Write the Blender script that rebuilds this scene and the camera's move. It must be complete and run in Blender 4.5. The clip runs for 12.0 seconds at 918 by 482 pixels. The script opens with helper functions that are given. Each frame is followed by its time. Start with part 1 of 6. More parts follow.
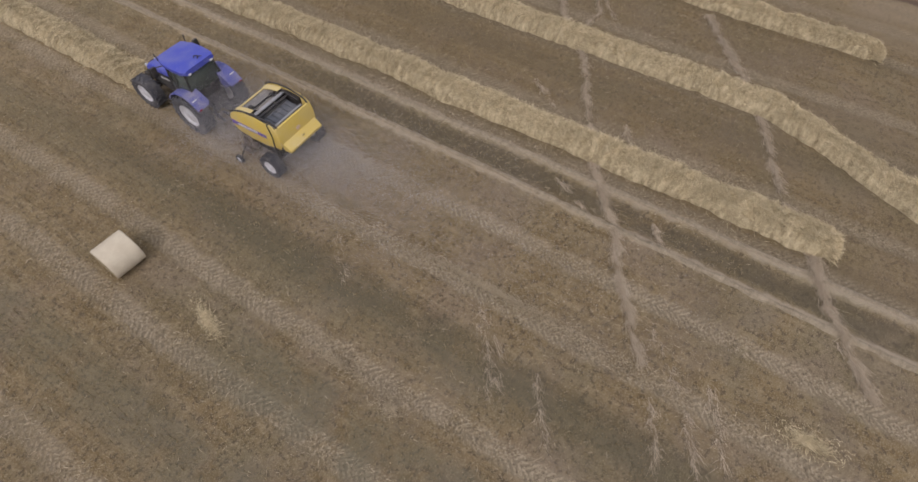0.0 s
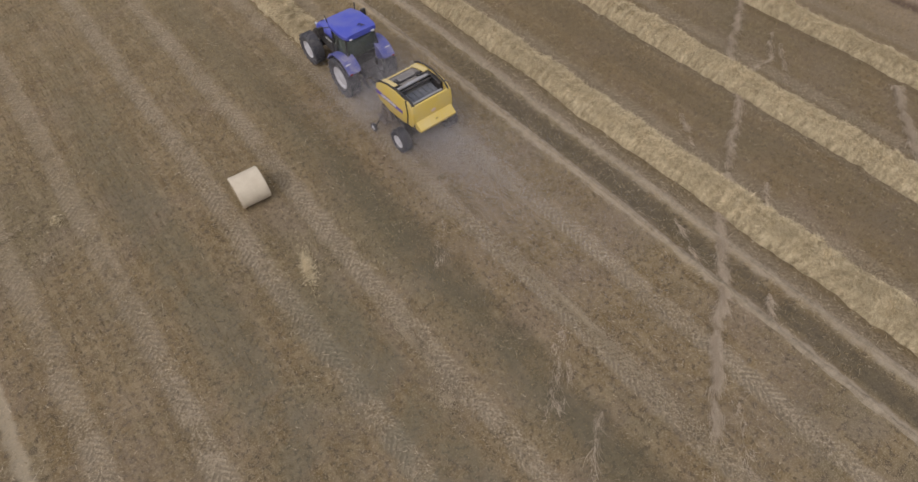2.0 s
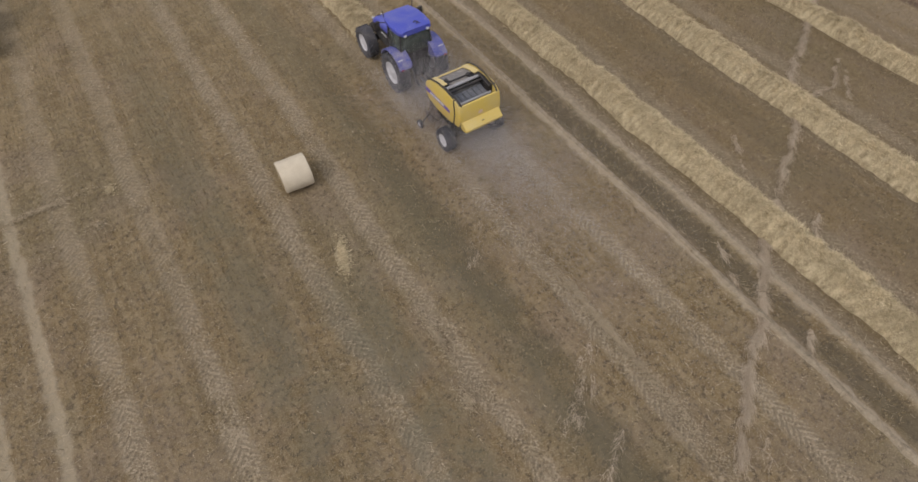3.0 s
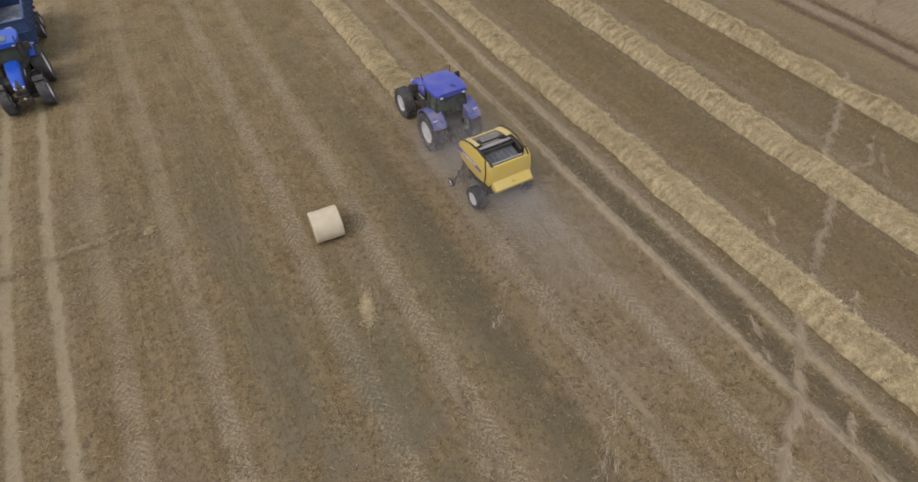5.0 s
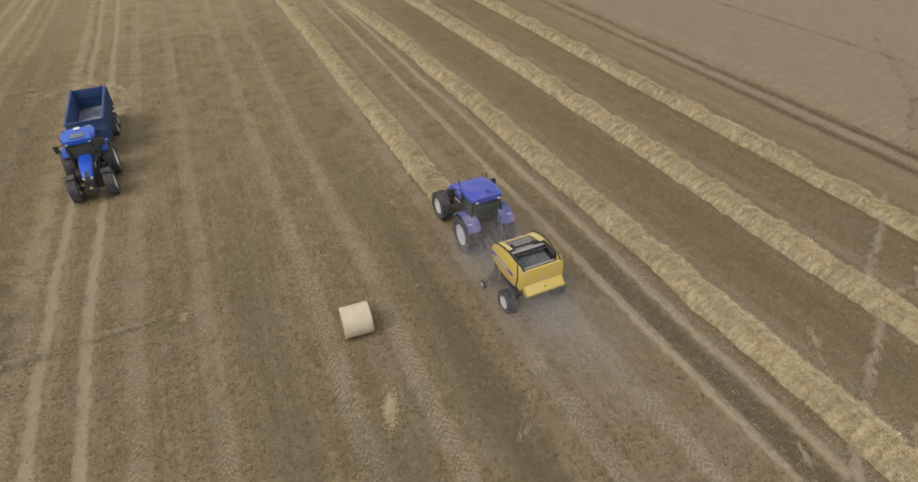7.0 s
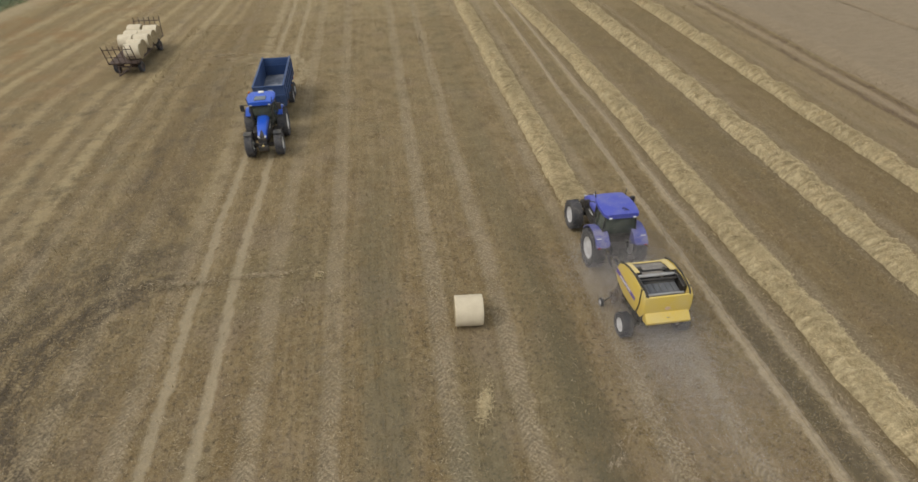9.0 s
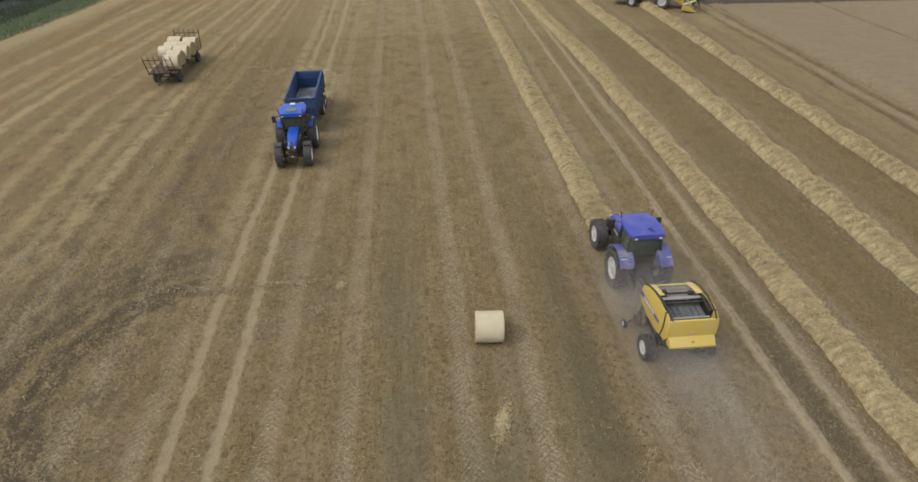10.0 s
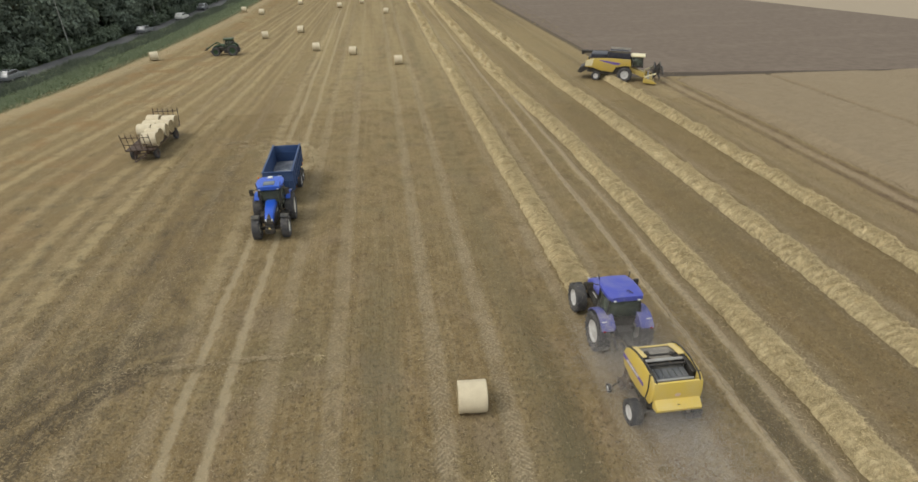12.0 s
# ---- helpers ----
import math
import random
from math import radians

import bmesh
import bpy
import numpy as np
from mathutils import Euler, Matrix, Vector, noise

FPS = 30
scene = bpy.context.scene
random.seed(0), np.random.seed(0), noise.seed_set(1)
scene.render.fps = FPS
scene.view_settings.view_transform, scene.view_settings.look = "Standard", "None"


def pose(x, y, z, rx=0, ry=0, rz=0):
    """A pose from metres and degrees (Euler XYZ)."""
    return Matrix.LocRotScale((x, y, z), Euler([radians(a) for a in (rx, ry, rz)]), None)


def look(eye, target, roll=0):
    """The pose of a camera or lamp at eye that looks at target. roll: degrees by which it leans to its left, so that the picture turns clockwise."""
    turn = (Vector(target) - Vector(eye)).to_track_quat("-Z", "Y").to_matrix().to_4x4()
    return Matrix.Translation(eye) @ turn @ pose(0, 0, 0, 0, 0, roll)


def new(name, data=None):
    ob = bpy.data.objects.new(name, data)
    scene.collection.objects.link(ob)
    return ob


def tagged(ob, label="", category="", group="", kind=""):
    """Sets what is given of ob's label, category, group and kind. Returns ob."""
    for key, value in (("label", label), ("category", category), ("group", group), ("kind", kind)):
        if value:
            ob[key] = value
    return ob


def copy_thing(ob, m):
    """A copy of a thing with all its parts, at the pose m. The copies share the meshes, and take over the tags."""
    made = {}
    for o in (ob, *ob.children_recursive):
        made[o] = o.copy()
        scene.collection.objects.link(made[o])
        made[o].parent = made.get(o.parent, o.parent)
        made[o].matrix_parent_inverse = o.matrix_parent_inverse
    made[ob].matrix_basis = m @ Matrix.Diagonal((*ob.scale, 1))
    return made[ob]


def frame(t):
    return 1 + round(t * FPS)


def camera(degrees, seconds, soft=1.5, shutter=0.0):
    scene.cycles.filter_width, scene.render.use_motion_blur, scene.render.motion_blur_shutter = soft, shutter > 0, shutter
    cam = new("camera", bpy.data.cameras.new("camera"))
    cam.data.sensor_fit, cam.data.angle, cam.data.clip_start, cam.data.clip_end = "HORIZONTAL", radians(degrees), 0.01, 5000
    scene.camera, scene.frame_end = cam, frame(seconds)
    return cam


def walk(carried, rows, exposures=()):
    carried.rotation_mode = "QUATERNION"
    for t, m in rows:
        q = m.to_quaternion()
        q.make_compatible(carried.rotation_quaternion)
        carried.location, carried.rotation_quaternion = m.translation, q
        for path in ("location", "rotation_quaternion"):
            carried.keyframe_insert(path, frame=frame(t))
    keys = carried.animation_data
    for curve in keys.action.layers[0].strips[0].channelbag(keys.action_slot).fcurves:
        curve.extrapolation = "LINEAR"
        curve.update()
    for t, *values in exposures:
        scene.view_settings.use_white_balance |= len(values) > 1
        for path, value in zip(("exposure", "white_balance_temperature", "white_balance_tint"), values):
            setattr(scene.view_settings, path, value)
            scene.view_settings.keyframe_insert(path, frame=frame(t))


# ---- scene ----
cam = camera(79.9, 12.0, soft=1.6)


def eye(x, y, z, yaw, pitch, roll):
    """A drone's pose: yaw to the left of +y, pitch up, roll to its left, in degrees."""
    return pose(x, y, z, 90 + pitch, 0, yaw) @ pose(0, 0, 0, 0, 0, roll)


PATH = [
    (0.0, -2.69, -16.71, 17.59, -57.60, -55.40, -0.26),
    (0.5, -2.70, -16.71, 17.59, -52.37, -55.25, -0.04),
    (1.0, -2.71, -16.71, 17.59, -46.81, -55.23, 0.01),
    (1.5, -2.72, -16.70, 17.59, -43.06, -55.16, -0.06),
    (2.0, -2.73, -16.70, 17.60, -39.55, -55.04, -0.13),
    (2.5, -2.74, -16.69, 17.60, -36.45, -54.97, -0.06),
    (3.0, -2.74, -16.69, 17.61, -33.24, -54.88, -0.02),
    (3.2, -2.75, -16.69, 17.61, -31.95, -54.87, -0.10),
    (4.8, -2.77, -16.69, 17.63, -29.24, -50.53, -0.34),
    (5.0, -2.78, -16.69, 17.63, -28.98, -48.84, -0.45),
    (5.5, -2.78, -16.70, 17.65, -28.60, -44.79, -0.53),
    (6.0, -2.79, -16.71, 17.65, -28.28, -40.86, -0.61),
    (6.5, -2.81, -16.72, 17.66, -28.07, -38.22, -0.73),
    (7.0, -2.82, -16.73, 17.65, -24.69, -38.15, -0.55),
    (7.5, -2.83, -16.73, 17.65, -19.50, -38.08, -0.52),
    (7.7, -2.84, -16.74, 17.65, -17.82, -38.00, -0.30),
    (9.3, -2.86, -16.77, 17.63, -6.91, -37.59, 0.22),
    (9.5, -2.86, -16.77, 17.63, -6.27, -37.14, 0.44),
    (10.0, -2.86, -16.77, 17.63, -5.26, -36.33, 0.11),
    (10.5, -2.86, -16.77, 17.63, -6.29, -36.25, 0.06),
    (11.0, -2.86, -16.77, 17.63, -7.10, -36.22, 0.00),
    (11.5, -2.86, -16.76, 17.63, -7.53, -33.31, -0.10),
    (12.0, -2.87, -16.76, 17.63, -7.90, -29.32, -0.13),
]
walk(cam, [(t, eye(*row)) for t, *row in PATH], exposures=[(0.0, 0.09, 6200, 19), (5.0, 0.14, 6450, 13), (9.5, 0.22, 6650, 7), (10.5, 0.19, 6650, 6), (11.5, 0.22, 6700, 5), (12.0, 0.31, 6800, 4)])

# ---- light: an overcast summer sky ----
SUN_UP, SUN_TURN = 52, 250
world = bpy.data.worlds.new("overcast_sky")
scene.world = world
world.use_nodes = True
wt = world.node_tree
sky = wt.nodes.new("ShaderNodeTexSky")
sky.sky_type, sky.sun_disc = "NISHITA", False
sky.sun_elevation, sky.sun_rotation = radians(SUN_UP), radians(SUN_TURN)
sky.dust_density, sky.air_density, sky.ozone_density = 6.0, 1.0, 0.6
grey = wt.nodes.new("ShaderNodeMix")
grey.data_type = "RGBA"
grey.inputs[0].default_value = 0.72
grey.inputs[7].default_value = (7.2, 7.3, 7.5, 1)
wt.links.new(sky.outputs[0], grey.inputs[6])
wt.links.new(grey.outputs[2], wt.nodes["Background"].inputs[0])
wt.nodes["Background"].inputs[1].default_value = 0.105
lamp = bpy.data.lights.new("sun", "SUN")
lamp.energy, lamp.angle, lamp.color = 1.0, radians(25), (1.0, 0.97, 0.92)
sun = new("sun", lamp)
a = radians(SUN_TURN)
sun.matrix_world = look((0, 0, 60), (-60 * math.sin(a), -60 * math.cos(a), 60 - 60 * math.tan(radians(SUN_UP))))

# ---- node helpers and materials ----
RND = np.random.RandomState(7)


class Nodes:
    """Short ways to write a node material."""

    def __init__(self, name):
        self.m = bpy.data.materials.new(name)
        self.m.use_nodes = True
        self.t = self.m.node_tree
        self.b = self.t.nodes["Principled BSDF"]

    def add(self, kind):
        return self.t.nodes.new(kind)

    def put(self, socket, value):
        if isinstance(value, bpy.types.NodeSocket):
            self.t.links.new(value, socket)
        elif isinstance(value, (tuple, list)) and len(value) == 3 and socket.type == "RGBA":
            socket.default_value = (*value, 1)
        else:
            socket.default_value = value

    def math(self, op, a, b=0.0, c=0.0, clamp=False):
        n = self.add("ShaderNodeMath")
        n.operation, n.use_clamp = op, clamp
        for i, v in enumerate((a, b, c)):
            self.put(n.inputs[i], v)
        return n.outputs[0]

    def noise(self, scale, vec=None, detail=3.0, rough=0.55):
        n = self.add("ShaderNodeTexNoise")
        self.put(n.inputs["Scale"], scale)
        self.put(n.inputs["Detail"], detail)
        self.put(n.inputs["Roughness"], rough)
        if vec is not None:
            self.t.links.new(vec, n.inputs["Vector"])
        return n.outputs[0]

    def mix(self, fac, a, b, blend="MIX"):
        n = self.add("ShaderNodeMix")
        n.data_type, n.blend_type = "RGBA", blend
        self.put(n.inputs[0], fac)
        self.put(n.inputs[6], a)
        self.put(n.inputs[7], b)
        return n.outputs[2]

    def step(self, v, lo, hi):
        """A soft step from 0 at lo to 1 at hi."""
        n = self.add("ShaderNodeMapRange")
        n.interpolation_type = "SMOOTHSTEP"
        self.put(n.inputs[0], v)
        n.inputs[1].default_value, n.inputs[2].default_value = lo, hi
        return n.outputs[0]

    def bump(self, height, strength, distance):
        n = self.add("ShaderNodeBump")
        n.inputs["Strength"].default_value, n.inputs["Distance"].default_value = strength, distance
        self.t.links.new(height, n.inputs["Height"])
        self.t.links.new(n.outputs[0], self.b.inputs["Normal"])


def surface(name, col, worn, rough=0.5, metal=0.0, grain=30.0, blot=2.0, amount=0.5, bump=0.15, depth=0.004, spread=0.0):
    """A painted, metal, rubber or straw surface: blotches and fine grain between two colours, uneven gloss, fine relief."""
    n = Nodes(name)
    vec = n.add("ShaderNodeTexCoord").outputs["Object"]
    big, fine = n.noise(blot, vec, 4), n.noise(grain, vec, 3)
    f = n.math("MULTIPLY", n.step(big, 0.35, 0.75), amount)
    c = n.mix(f, col, worn)
    c = n.mix(n.math("MULTIPLY", n.step(fine, 0.4, 0.75), amount * 0.6), c, worn)
    if spread:
        r = n.add("ShaderNodeObjectInfo").outputs["Random"]
        c = n.mix(n.math("MULTIPLY", r, spread), c, worn)
    n.put(n.b.inputs["Base Color"], c)
    n.put(n.b.inputs["Roughness"], n.math("ADD", rough - 0.08, n.math("MULTIPLY", fine, 0.16), clamp=True))
    n.b.inputs["Metallic"].default_value = metal
    n.bump(fine, bump, depth)
    return n.m


def strand_stuff(name, col, other, rough=0.8):
    """Straw, stubble or leaves: each strand has its own shade."""
    n = Nodes(name)
    r = n.add("ShaderNodeNewGeometry").outputs["Random Per Island"]
    pos = n.add("ShaderNodeNewGeometry").outputs["Position"]
    c = n.mix(r, col, other)
    c = n.mix(n.math("MULTIPLY", n.step(n.noise(0.6, pos, 3), 0.4, 0.7), 0.4), c, other)
    n.put(n.b.inputs["Base Color"], c)
    n.b.inputs["Roughness"].default_value = rough
    n.b.inputs["Specular IOR Level"].default_value = 0.2
    return n.m


M_BLUE = surface("blue_paint", (0.040, 0.058, 0.41), (0.16, 0.17, 0.38), 0.42, grain=60, blot=1.3, amount=0.6, bump=0.03)
M_BLUE_B = surface("bright_blue_paint", (0.014, 0.082, 0.52), (0.05, 0.15, 0.52), 0.3, grain=60, blot=1.3, amount=0.3, bump=0.03)
M_TRAILER = surface("trailer_blue_paint", (0.022, 0.060, 0.175), (0.08, 0.115, 0.20), 0.55, grain=25, blot=0.9, amount=0.6, bump=0.08)
M_YELLOW = surface("yellow_paint", (0.61, 0.445, 0.080), (0.57, 0.47, 0.22), 0.45, grain=50, blot=1.1, amount=0.6, bump=0.03)
M_FADED = surface("faded_yellow_paint", (0.53, 0.385, 0.075), (0.42, 0.33, 0.15), 0.5, grain=30, blot=0.9, amount=0.7, bump=0.05)
M_PALE = surface("pale_yellow_paint", (0.66, 0.52, 0.20), (0.55, 0.45, 0.25), 0.5, grain=50, amount=0.5, bump=0.03)
M_HATCH = surface("smoked_roof_glass", (0.11, 0.135, 0.155), (0.17, 0.19, 0.20), 0.15, amount=0.4, bump=0.0)
M_FADE = surface("dusty_blue_paint", (0.055, 0.068, 0.30), (0.24, 0.225, 0.30), 0.6, grain=30, blot=1.6, amount=0.9, bump=0.05)
M_STRIPE = surface("violet_stripe_foil", (0.125, 0.075, 0.36), (0.22, 0.19, 0.36), 0.45, amount=0.3, bump=0.02)
M_BADGE = surface("faded_red_badge", (0.58, 0.40, 0.33), (0.62, 0.52, 0.40), 0.5, amount=0.5, bump=0.02)
M_WHITE = surface("white_paint", (0.75, 0.75, 0.73), (0.5, 0.47, 0.4), 0.45, amount=0.4, bump=0.03)
M_RIM = surface("pale_rim_paint", (0.60, 0.60, 0.615), (0.34, 0.32, 0.30), 0.45, grain=40, blot=5, amount=0.6, bump=0.05)
M_RUBBER = surface("tyre_rubber", (0.040, 0.042, 0.052), (0.125, 0.115, 0.105), 0.85, grain=25, blot=3, amount=0.75, bump=0.3, depth=0.006)
M_DARK = surface("dark_castings", (0.016, 0.016, 0.019), (0.09, 0.075, 0.055), 0.6, grain=18, blot=4, amount=0.6, bump=0.25)
M_FILM = surface("worn_belt_rubber", (0.060, 0.068, 0.082), (0.20, 0.20, 0.20), 0.4, grain=14, blot=1.2, amount=0.8, bump=0.1)
M_BELT = surface("dusty_black_belts", (0.022, 0.023, 0.027), (0.13, 0.12, 0.10), 0.75, grain=14, blot=1.6, amount=0.7, bump=0.2)
M_COVER = surface("dust_covered_plate", (0.17, 0.16, 0.15), (0.30, 0.27, 0.23), 0.85, grain=12, blot=1.8, amount=0.8, bump=0.2)
M_STEEL = surface("dull_steel", (0.42, 0.42, 0.42), (0.30, 0.26, 0.21), 0.45, 0.6, grain=30, blot=3, amount=0.6, bump=0.08)
M_RUST = surface("brown_rusty_steel", (0.055, 0.036, 0.029), (0.115, 0.078, 0.058), 0.8, grain=20, blot=3, amount=0.7, bump=0.3)
M_GRIME = surface("dusty_pickup_steel", (0.085, 0.068, 0.058), (0.20, 0.165, 0.13), 0.8, grain=16, blot=3, amount=0.8, bump=0.3)
M_BALE = surface("straw_bale_net_wrap", (0.68, 0.61, 0.46), (0.46, 0.385, 0.27), 0.85, grain=26, blot=2.6, amount=0.5, bump=0.6, depth=0.025, spread=0.5)
M_BALE_END = surface("straw_bale_end", (0.38, 0.305, 0.18), (0.21, 0.16, 0.085), 0.9, grain=20, blot=3, amount=0.7, bump=0.7, depth=0.03)
M_GREEN = surface("green_paint", (0.012, 0.05, 0.018), (0.05, 0.07, 0.03), 0.5, amount=0.5, bump=0.05)
M_NAVY = surface("dark_navy_panels", (0.012, 0.014, 0.03), (0.07, 0.07, 0.08), 0.45, amount=0.4, bump=0.05)
M_CREAM = surface("cream_roof_paint", (0.72, 0.66, 0.44), (0.5, 0.43, 0.28), 0.5, amount=0.4, bump=0.05)
M_SEAT = surface("grey_cloth", (0.06, 0.06, 0.07), (0.12, 0.11, 0.1), 0.9)
M_LIME = surface("dusty_trailer_floor", (0.085, 0.105, 0.15), (0.32, 0.33, 0.36), 0.85, grain=6, blot=1.1, amount=0.7, bump=0.3)
M_CHALK = surface("pale_grain_dust", (0.46, 0.475, 0.50), (0.17, 0.195, 0.24), 0.9, grain=9, blot=2.0, amount=0.7, bump=0.4)
M_RED = surface("red_lens", (0.35, 0.015, 0.012), (0.2, 0.02, 0.02), 0.25, amount=0.3, bump=0.0)
M_AMBER = surface("amber_lens", (0.6, 0.2, 0.01), (0.4, 0.15, 0.02), 0.25, amount=0.3, bump=0.0)
M_LAMP = surface("clear_lamp_lens", (0.7, 0.7, 0.68), (0.5, 0.5, 0.5), 0.12, amount=0.2, bump=0.0)
M_SILVER = surface("silver_car_paint", (0.30, 0.31, 0.335), (0.22, 0.23, 0.24), 0.25, 0.4, amount=0.2, bump=0.0)
M_BARK = surface("tree_bark", (0.06, 0.045, 0.03), (0.10, 0.08, 0.06), 0.9, grain=12, bump=0.6, depth=0.02)
M_POLE = surface("galvanised_pole", (0.34, 0.35, 0.34), (0.26, 0.26, 0.25), 0.55, 0.5, amount=0.4)
M_STRAW = strand_stuff("straw_strands", (0.83, 0.70, 0.447), (0.33, 0.266, 0.153))
M_LOOSE = strand_stuff("pale_loose_straw", (0.52, 0.43, 0.29), (0.30, 0.24, 0.15))
M_STUB = strand_stuff("cut_stubble", (0.43, 0.335, 0.180), (0.13, 0.097, 0.050))
M_EARS = strand_stuff("ripe_standing_crop", (0.36, 0.292, 0.195), (0.155, 0.117, 0.077))
M_WEED = strand_stuff("dry_weed_stems", (0.64, 0.535, 0.39), (0.40, 0.325, 0.228))
M_HAZE = strand_stuff("airborne_straw_dust", (0.57, 0.545, 0.535), (0.48, 0.455, 0.445))
M_LEAF = strand_stuff("dark_green_leaves", (0.165, 0.200, 0.155), (0.120, 0.150, 0.122))
M_LEAF_B = strand_stuff("mid_green_leaves", (0.185, 0.225, 0.160), (0.130, 0.165, 0.122))
M_TALL = strand_stuff("tall_grey_green_weeds", (0.175, 0.200, 0.150), (0.110, 0.130, 0.100))
M_GRASS = strand_stuff("verge_grass_blades", (0.30, 0.345, 0.225), (0.19, 0.232, 0.145))


def glass_material():
    n = Nodes("tinted_cab_glass")
    n.put(n.b.inputs["Base Color"], (0.20, 0.225, 0.19))
    n.b.inputs["Transmission Weight"].default_value = 0.66
    n.b.inputs["Roughness"].default_value = 0.12
    n.b.inputs["IOR"].default_value = 1.2
    return n.m


M_GLASS = glass_material()

PASS, MID = 7.40, 7.50  # width of a cut of the combine, and the middle of the row that is being baled


def ground_material():
    """Stubble, wheel tracks in pairs either side of every swath, furrows, the ploughed land, verge and road's shoulder."""
    n = Nodes("stubble_field")
    pos = n.add("ShaderNodeNewGeometry").outputs["Position"]
    sep = n.add("ShaderNodeSeparateXYZ")
    n.t.links.new(pos, sep.inputs[0])
    X, Y = sep.outputs[0], sep.outputs[1]
    wob = n.math("MULTIPLY", n.math("SUBTRACT", n.noise(0.09, pos, 2), 0.5), 0.7)
    rag = n.math("MULTIPLY", n.math("SUBTRACT", n.noise(1.7, pos, 4), 0.5), 0.55)
    x = n.math("ADD", X, wob)
    broad, mid, fine, tiny = n.noise(0.11, pos, 4), n.noise(0.7, pos, 4), n.noise(5.0, pos, 5, 0.65), n.noise(22.0, pos, 3, 0.65)
    # streaks along the rows
    st = n.add("ShaderNodeMapping")
    st.inputs["Scale"].default_value = (2.6, 0.10, 1)
    n.t.links.new(pos, st.inputs[0])
    streak = n.noise(1.0, st.outputs[0], 4)
    st2 = n.add("ShaderNodeMapping")
    st2.inputs["Scale"].default_value = (7.0, 0.8, 1)
    n.t.links.new(pos, st2.inputs[0])
    drill = n.noise(1.0, st2.outputs[0], 2)
    c = n.mix(n.step(mid, 0.35, 0.7), (0.156, 0.110, 0.053), (0.214, 0.156, 0.080))
    c = n.mix(n.math("MULTIPLY", n.step(streak, 0.42, 0.7), 0.6), c, (0.262, 0.203, 0.120))
    c = n.mix(n.math("MULTIPLY", n.step(drill, 0.5, 0.7), 0.35), c, (0.118, 0.085, 0.051))
    c = n.mix(n.math("MULTIPLY", n.step(broad, 0.49, 0.68), 0.45), c, (0.128, 0.117, 0.072))
    patch = n.noise(2.1, pos, 4, 0.6)
    c = n.mix(n.math("MULTIPLY", n.step(patch, 0.52, 0.64), 0.30), c, (0.105, 0.082, 0.047))
    c = n.mix(n.math("MULTIPLY", n.step(patch, 0.47, 0.34), 0.42), c, (0.290, 0.226, 0.130))
    hue = n.noise(0.23, pos, 5, 0.6)
    c = n.mix(n.math("MULTIPLY", n.step(hue, 0.50, 0.66), 0.40), c, (0.222, 0.165, 0.120))
    c = n.mix(n.math("MULTIPLY", n.step(hue, 0.47, 0.33), 0.5), c, (0.156, 0.132, 0.080))
    # fine dark specks: shadows between the stalks put into the colour
    c = n.mix(n.math("MULTIPLY", n.step(fine, 0.51, 0.61), 0.78), c, (0.084, 0.064, 0.040))
    c = n.mix(n.math("MULTIPLY", n.step(tiny, 0.52, 0.63), 0.7), c, (0.335, 0.272, 0.168))
    # damper, greyer soil in broad patches
    damp = n.noise(0.34, pos, 5, 0.66)
    c = n.mix(n.math("MULTIPLY", n.math("MULTIPLY", n.step(damp, 0.44, 0.62), n.step(Y, 2.0, -8.0)), 0.30), c, (0.205, 0.163, 0.122))
    # wheel tracks
    u = n.math("ABSOLUTE", n.math("WRAP", n.math("SUBTRACT", x, MID), PASS / 2, -PASS / 2))
    v = n.math("ABSOLUTE", n.math("SUBTRACT", u, 1.41))
    track = n.math("SUBTRACT", 1.0, n.step(n.math("ADD", v, n.math("MULTIPLY", rag, 1.0)), 0.20, 0.56))
    track = n.math("MULTIPLY", track, n.math("SUBTRACT", 1.0, n.math("MULTIPLY", n.math("MULTIPLY", n.step(X, -3.0, -5.0), n.step(Y, -8.0, 0.0)), 0.42)))
    lug = n.math("SINE", n.math("MULTIPLY", n.math("ADD", Y, n.math("ADD", n.math("MULTIPLY", v, 1.0), n.math("ADD", n.math("MULTIPLY", rag, 0.42), n.math("MULTIPLY", fine, 0.24)))), 26.0))
    plough = n.math("MULTIPLY", n.step(X, 31.6, 32.3), n.step(n.math("ADD", Y, n.math("MULTIPLY", X, 0.085)), 59.9, 60.5))
    lug = n.math("MULTIPLY", n.math("MULTIPLY", n.step(lug, -0.3, 0.5), track), n.math("SUBTRACT", 1.0, plough))
    chaff = n.noise(13.0, pos, 3, 0.7)
    tone = n.math("MULTIPLY", n.math("ADD", 0.58, n.math("MULTIPLY", n.step(hue, 0.40, 0.62), 0.30)), n.math("ADD", 0.35, n.math("MULTIPLY", n.step(mid, 0.36, 0.58), 0.75)))
    c = n.mix(n.math("MULTIPLY", track, tone), c, (0.30, 0.243, 0.160))
    c = n.mix(n.math("MULTIPLY", track, n.math("MULTIPLY", n.step(chaff, 0.51, 0.64), 0.75)), c, (0.40, 0.332, 0.228))
    c = n.mix(n.math("MULTIPLY", track, n.math("MULTIPLY", n.step(chaff, 0.47, 0.36), 0.72)), c, (0.085, 0.066, 0.045))
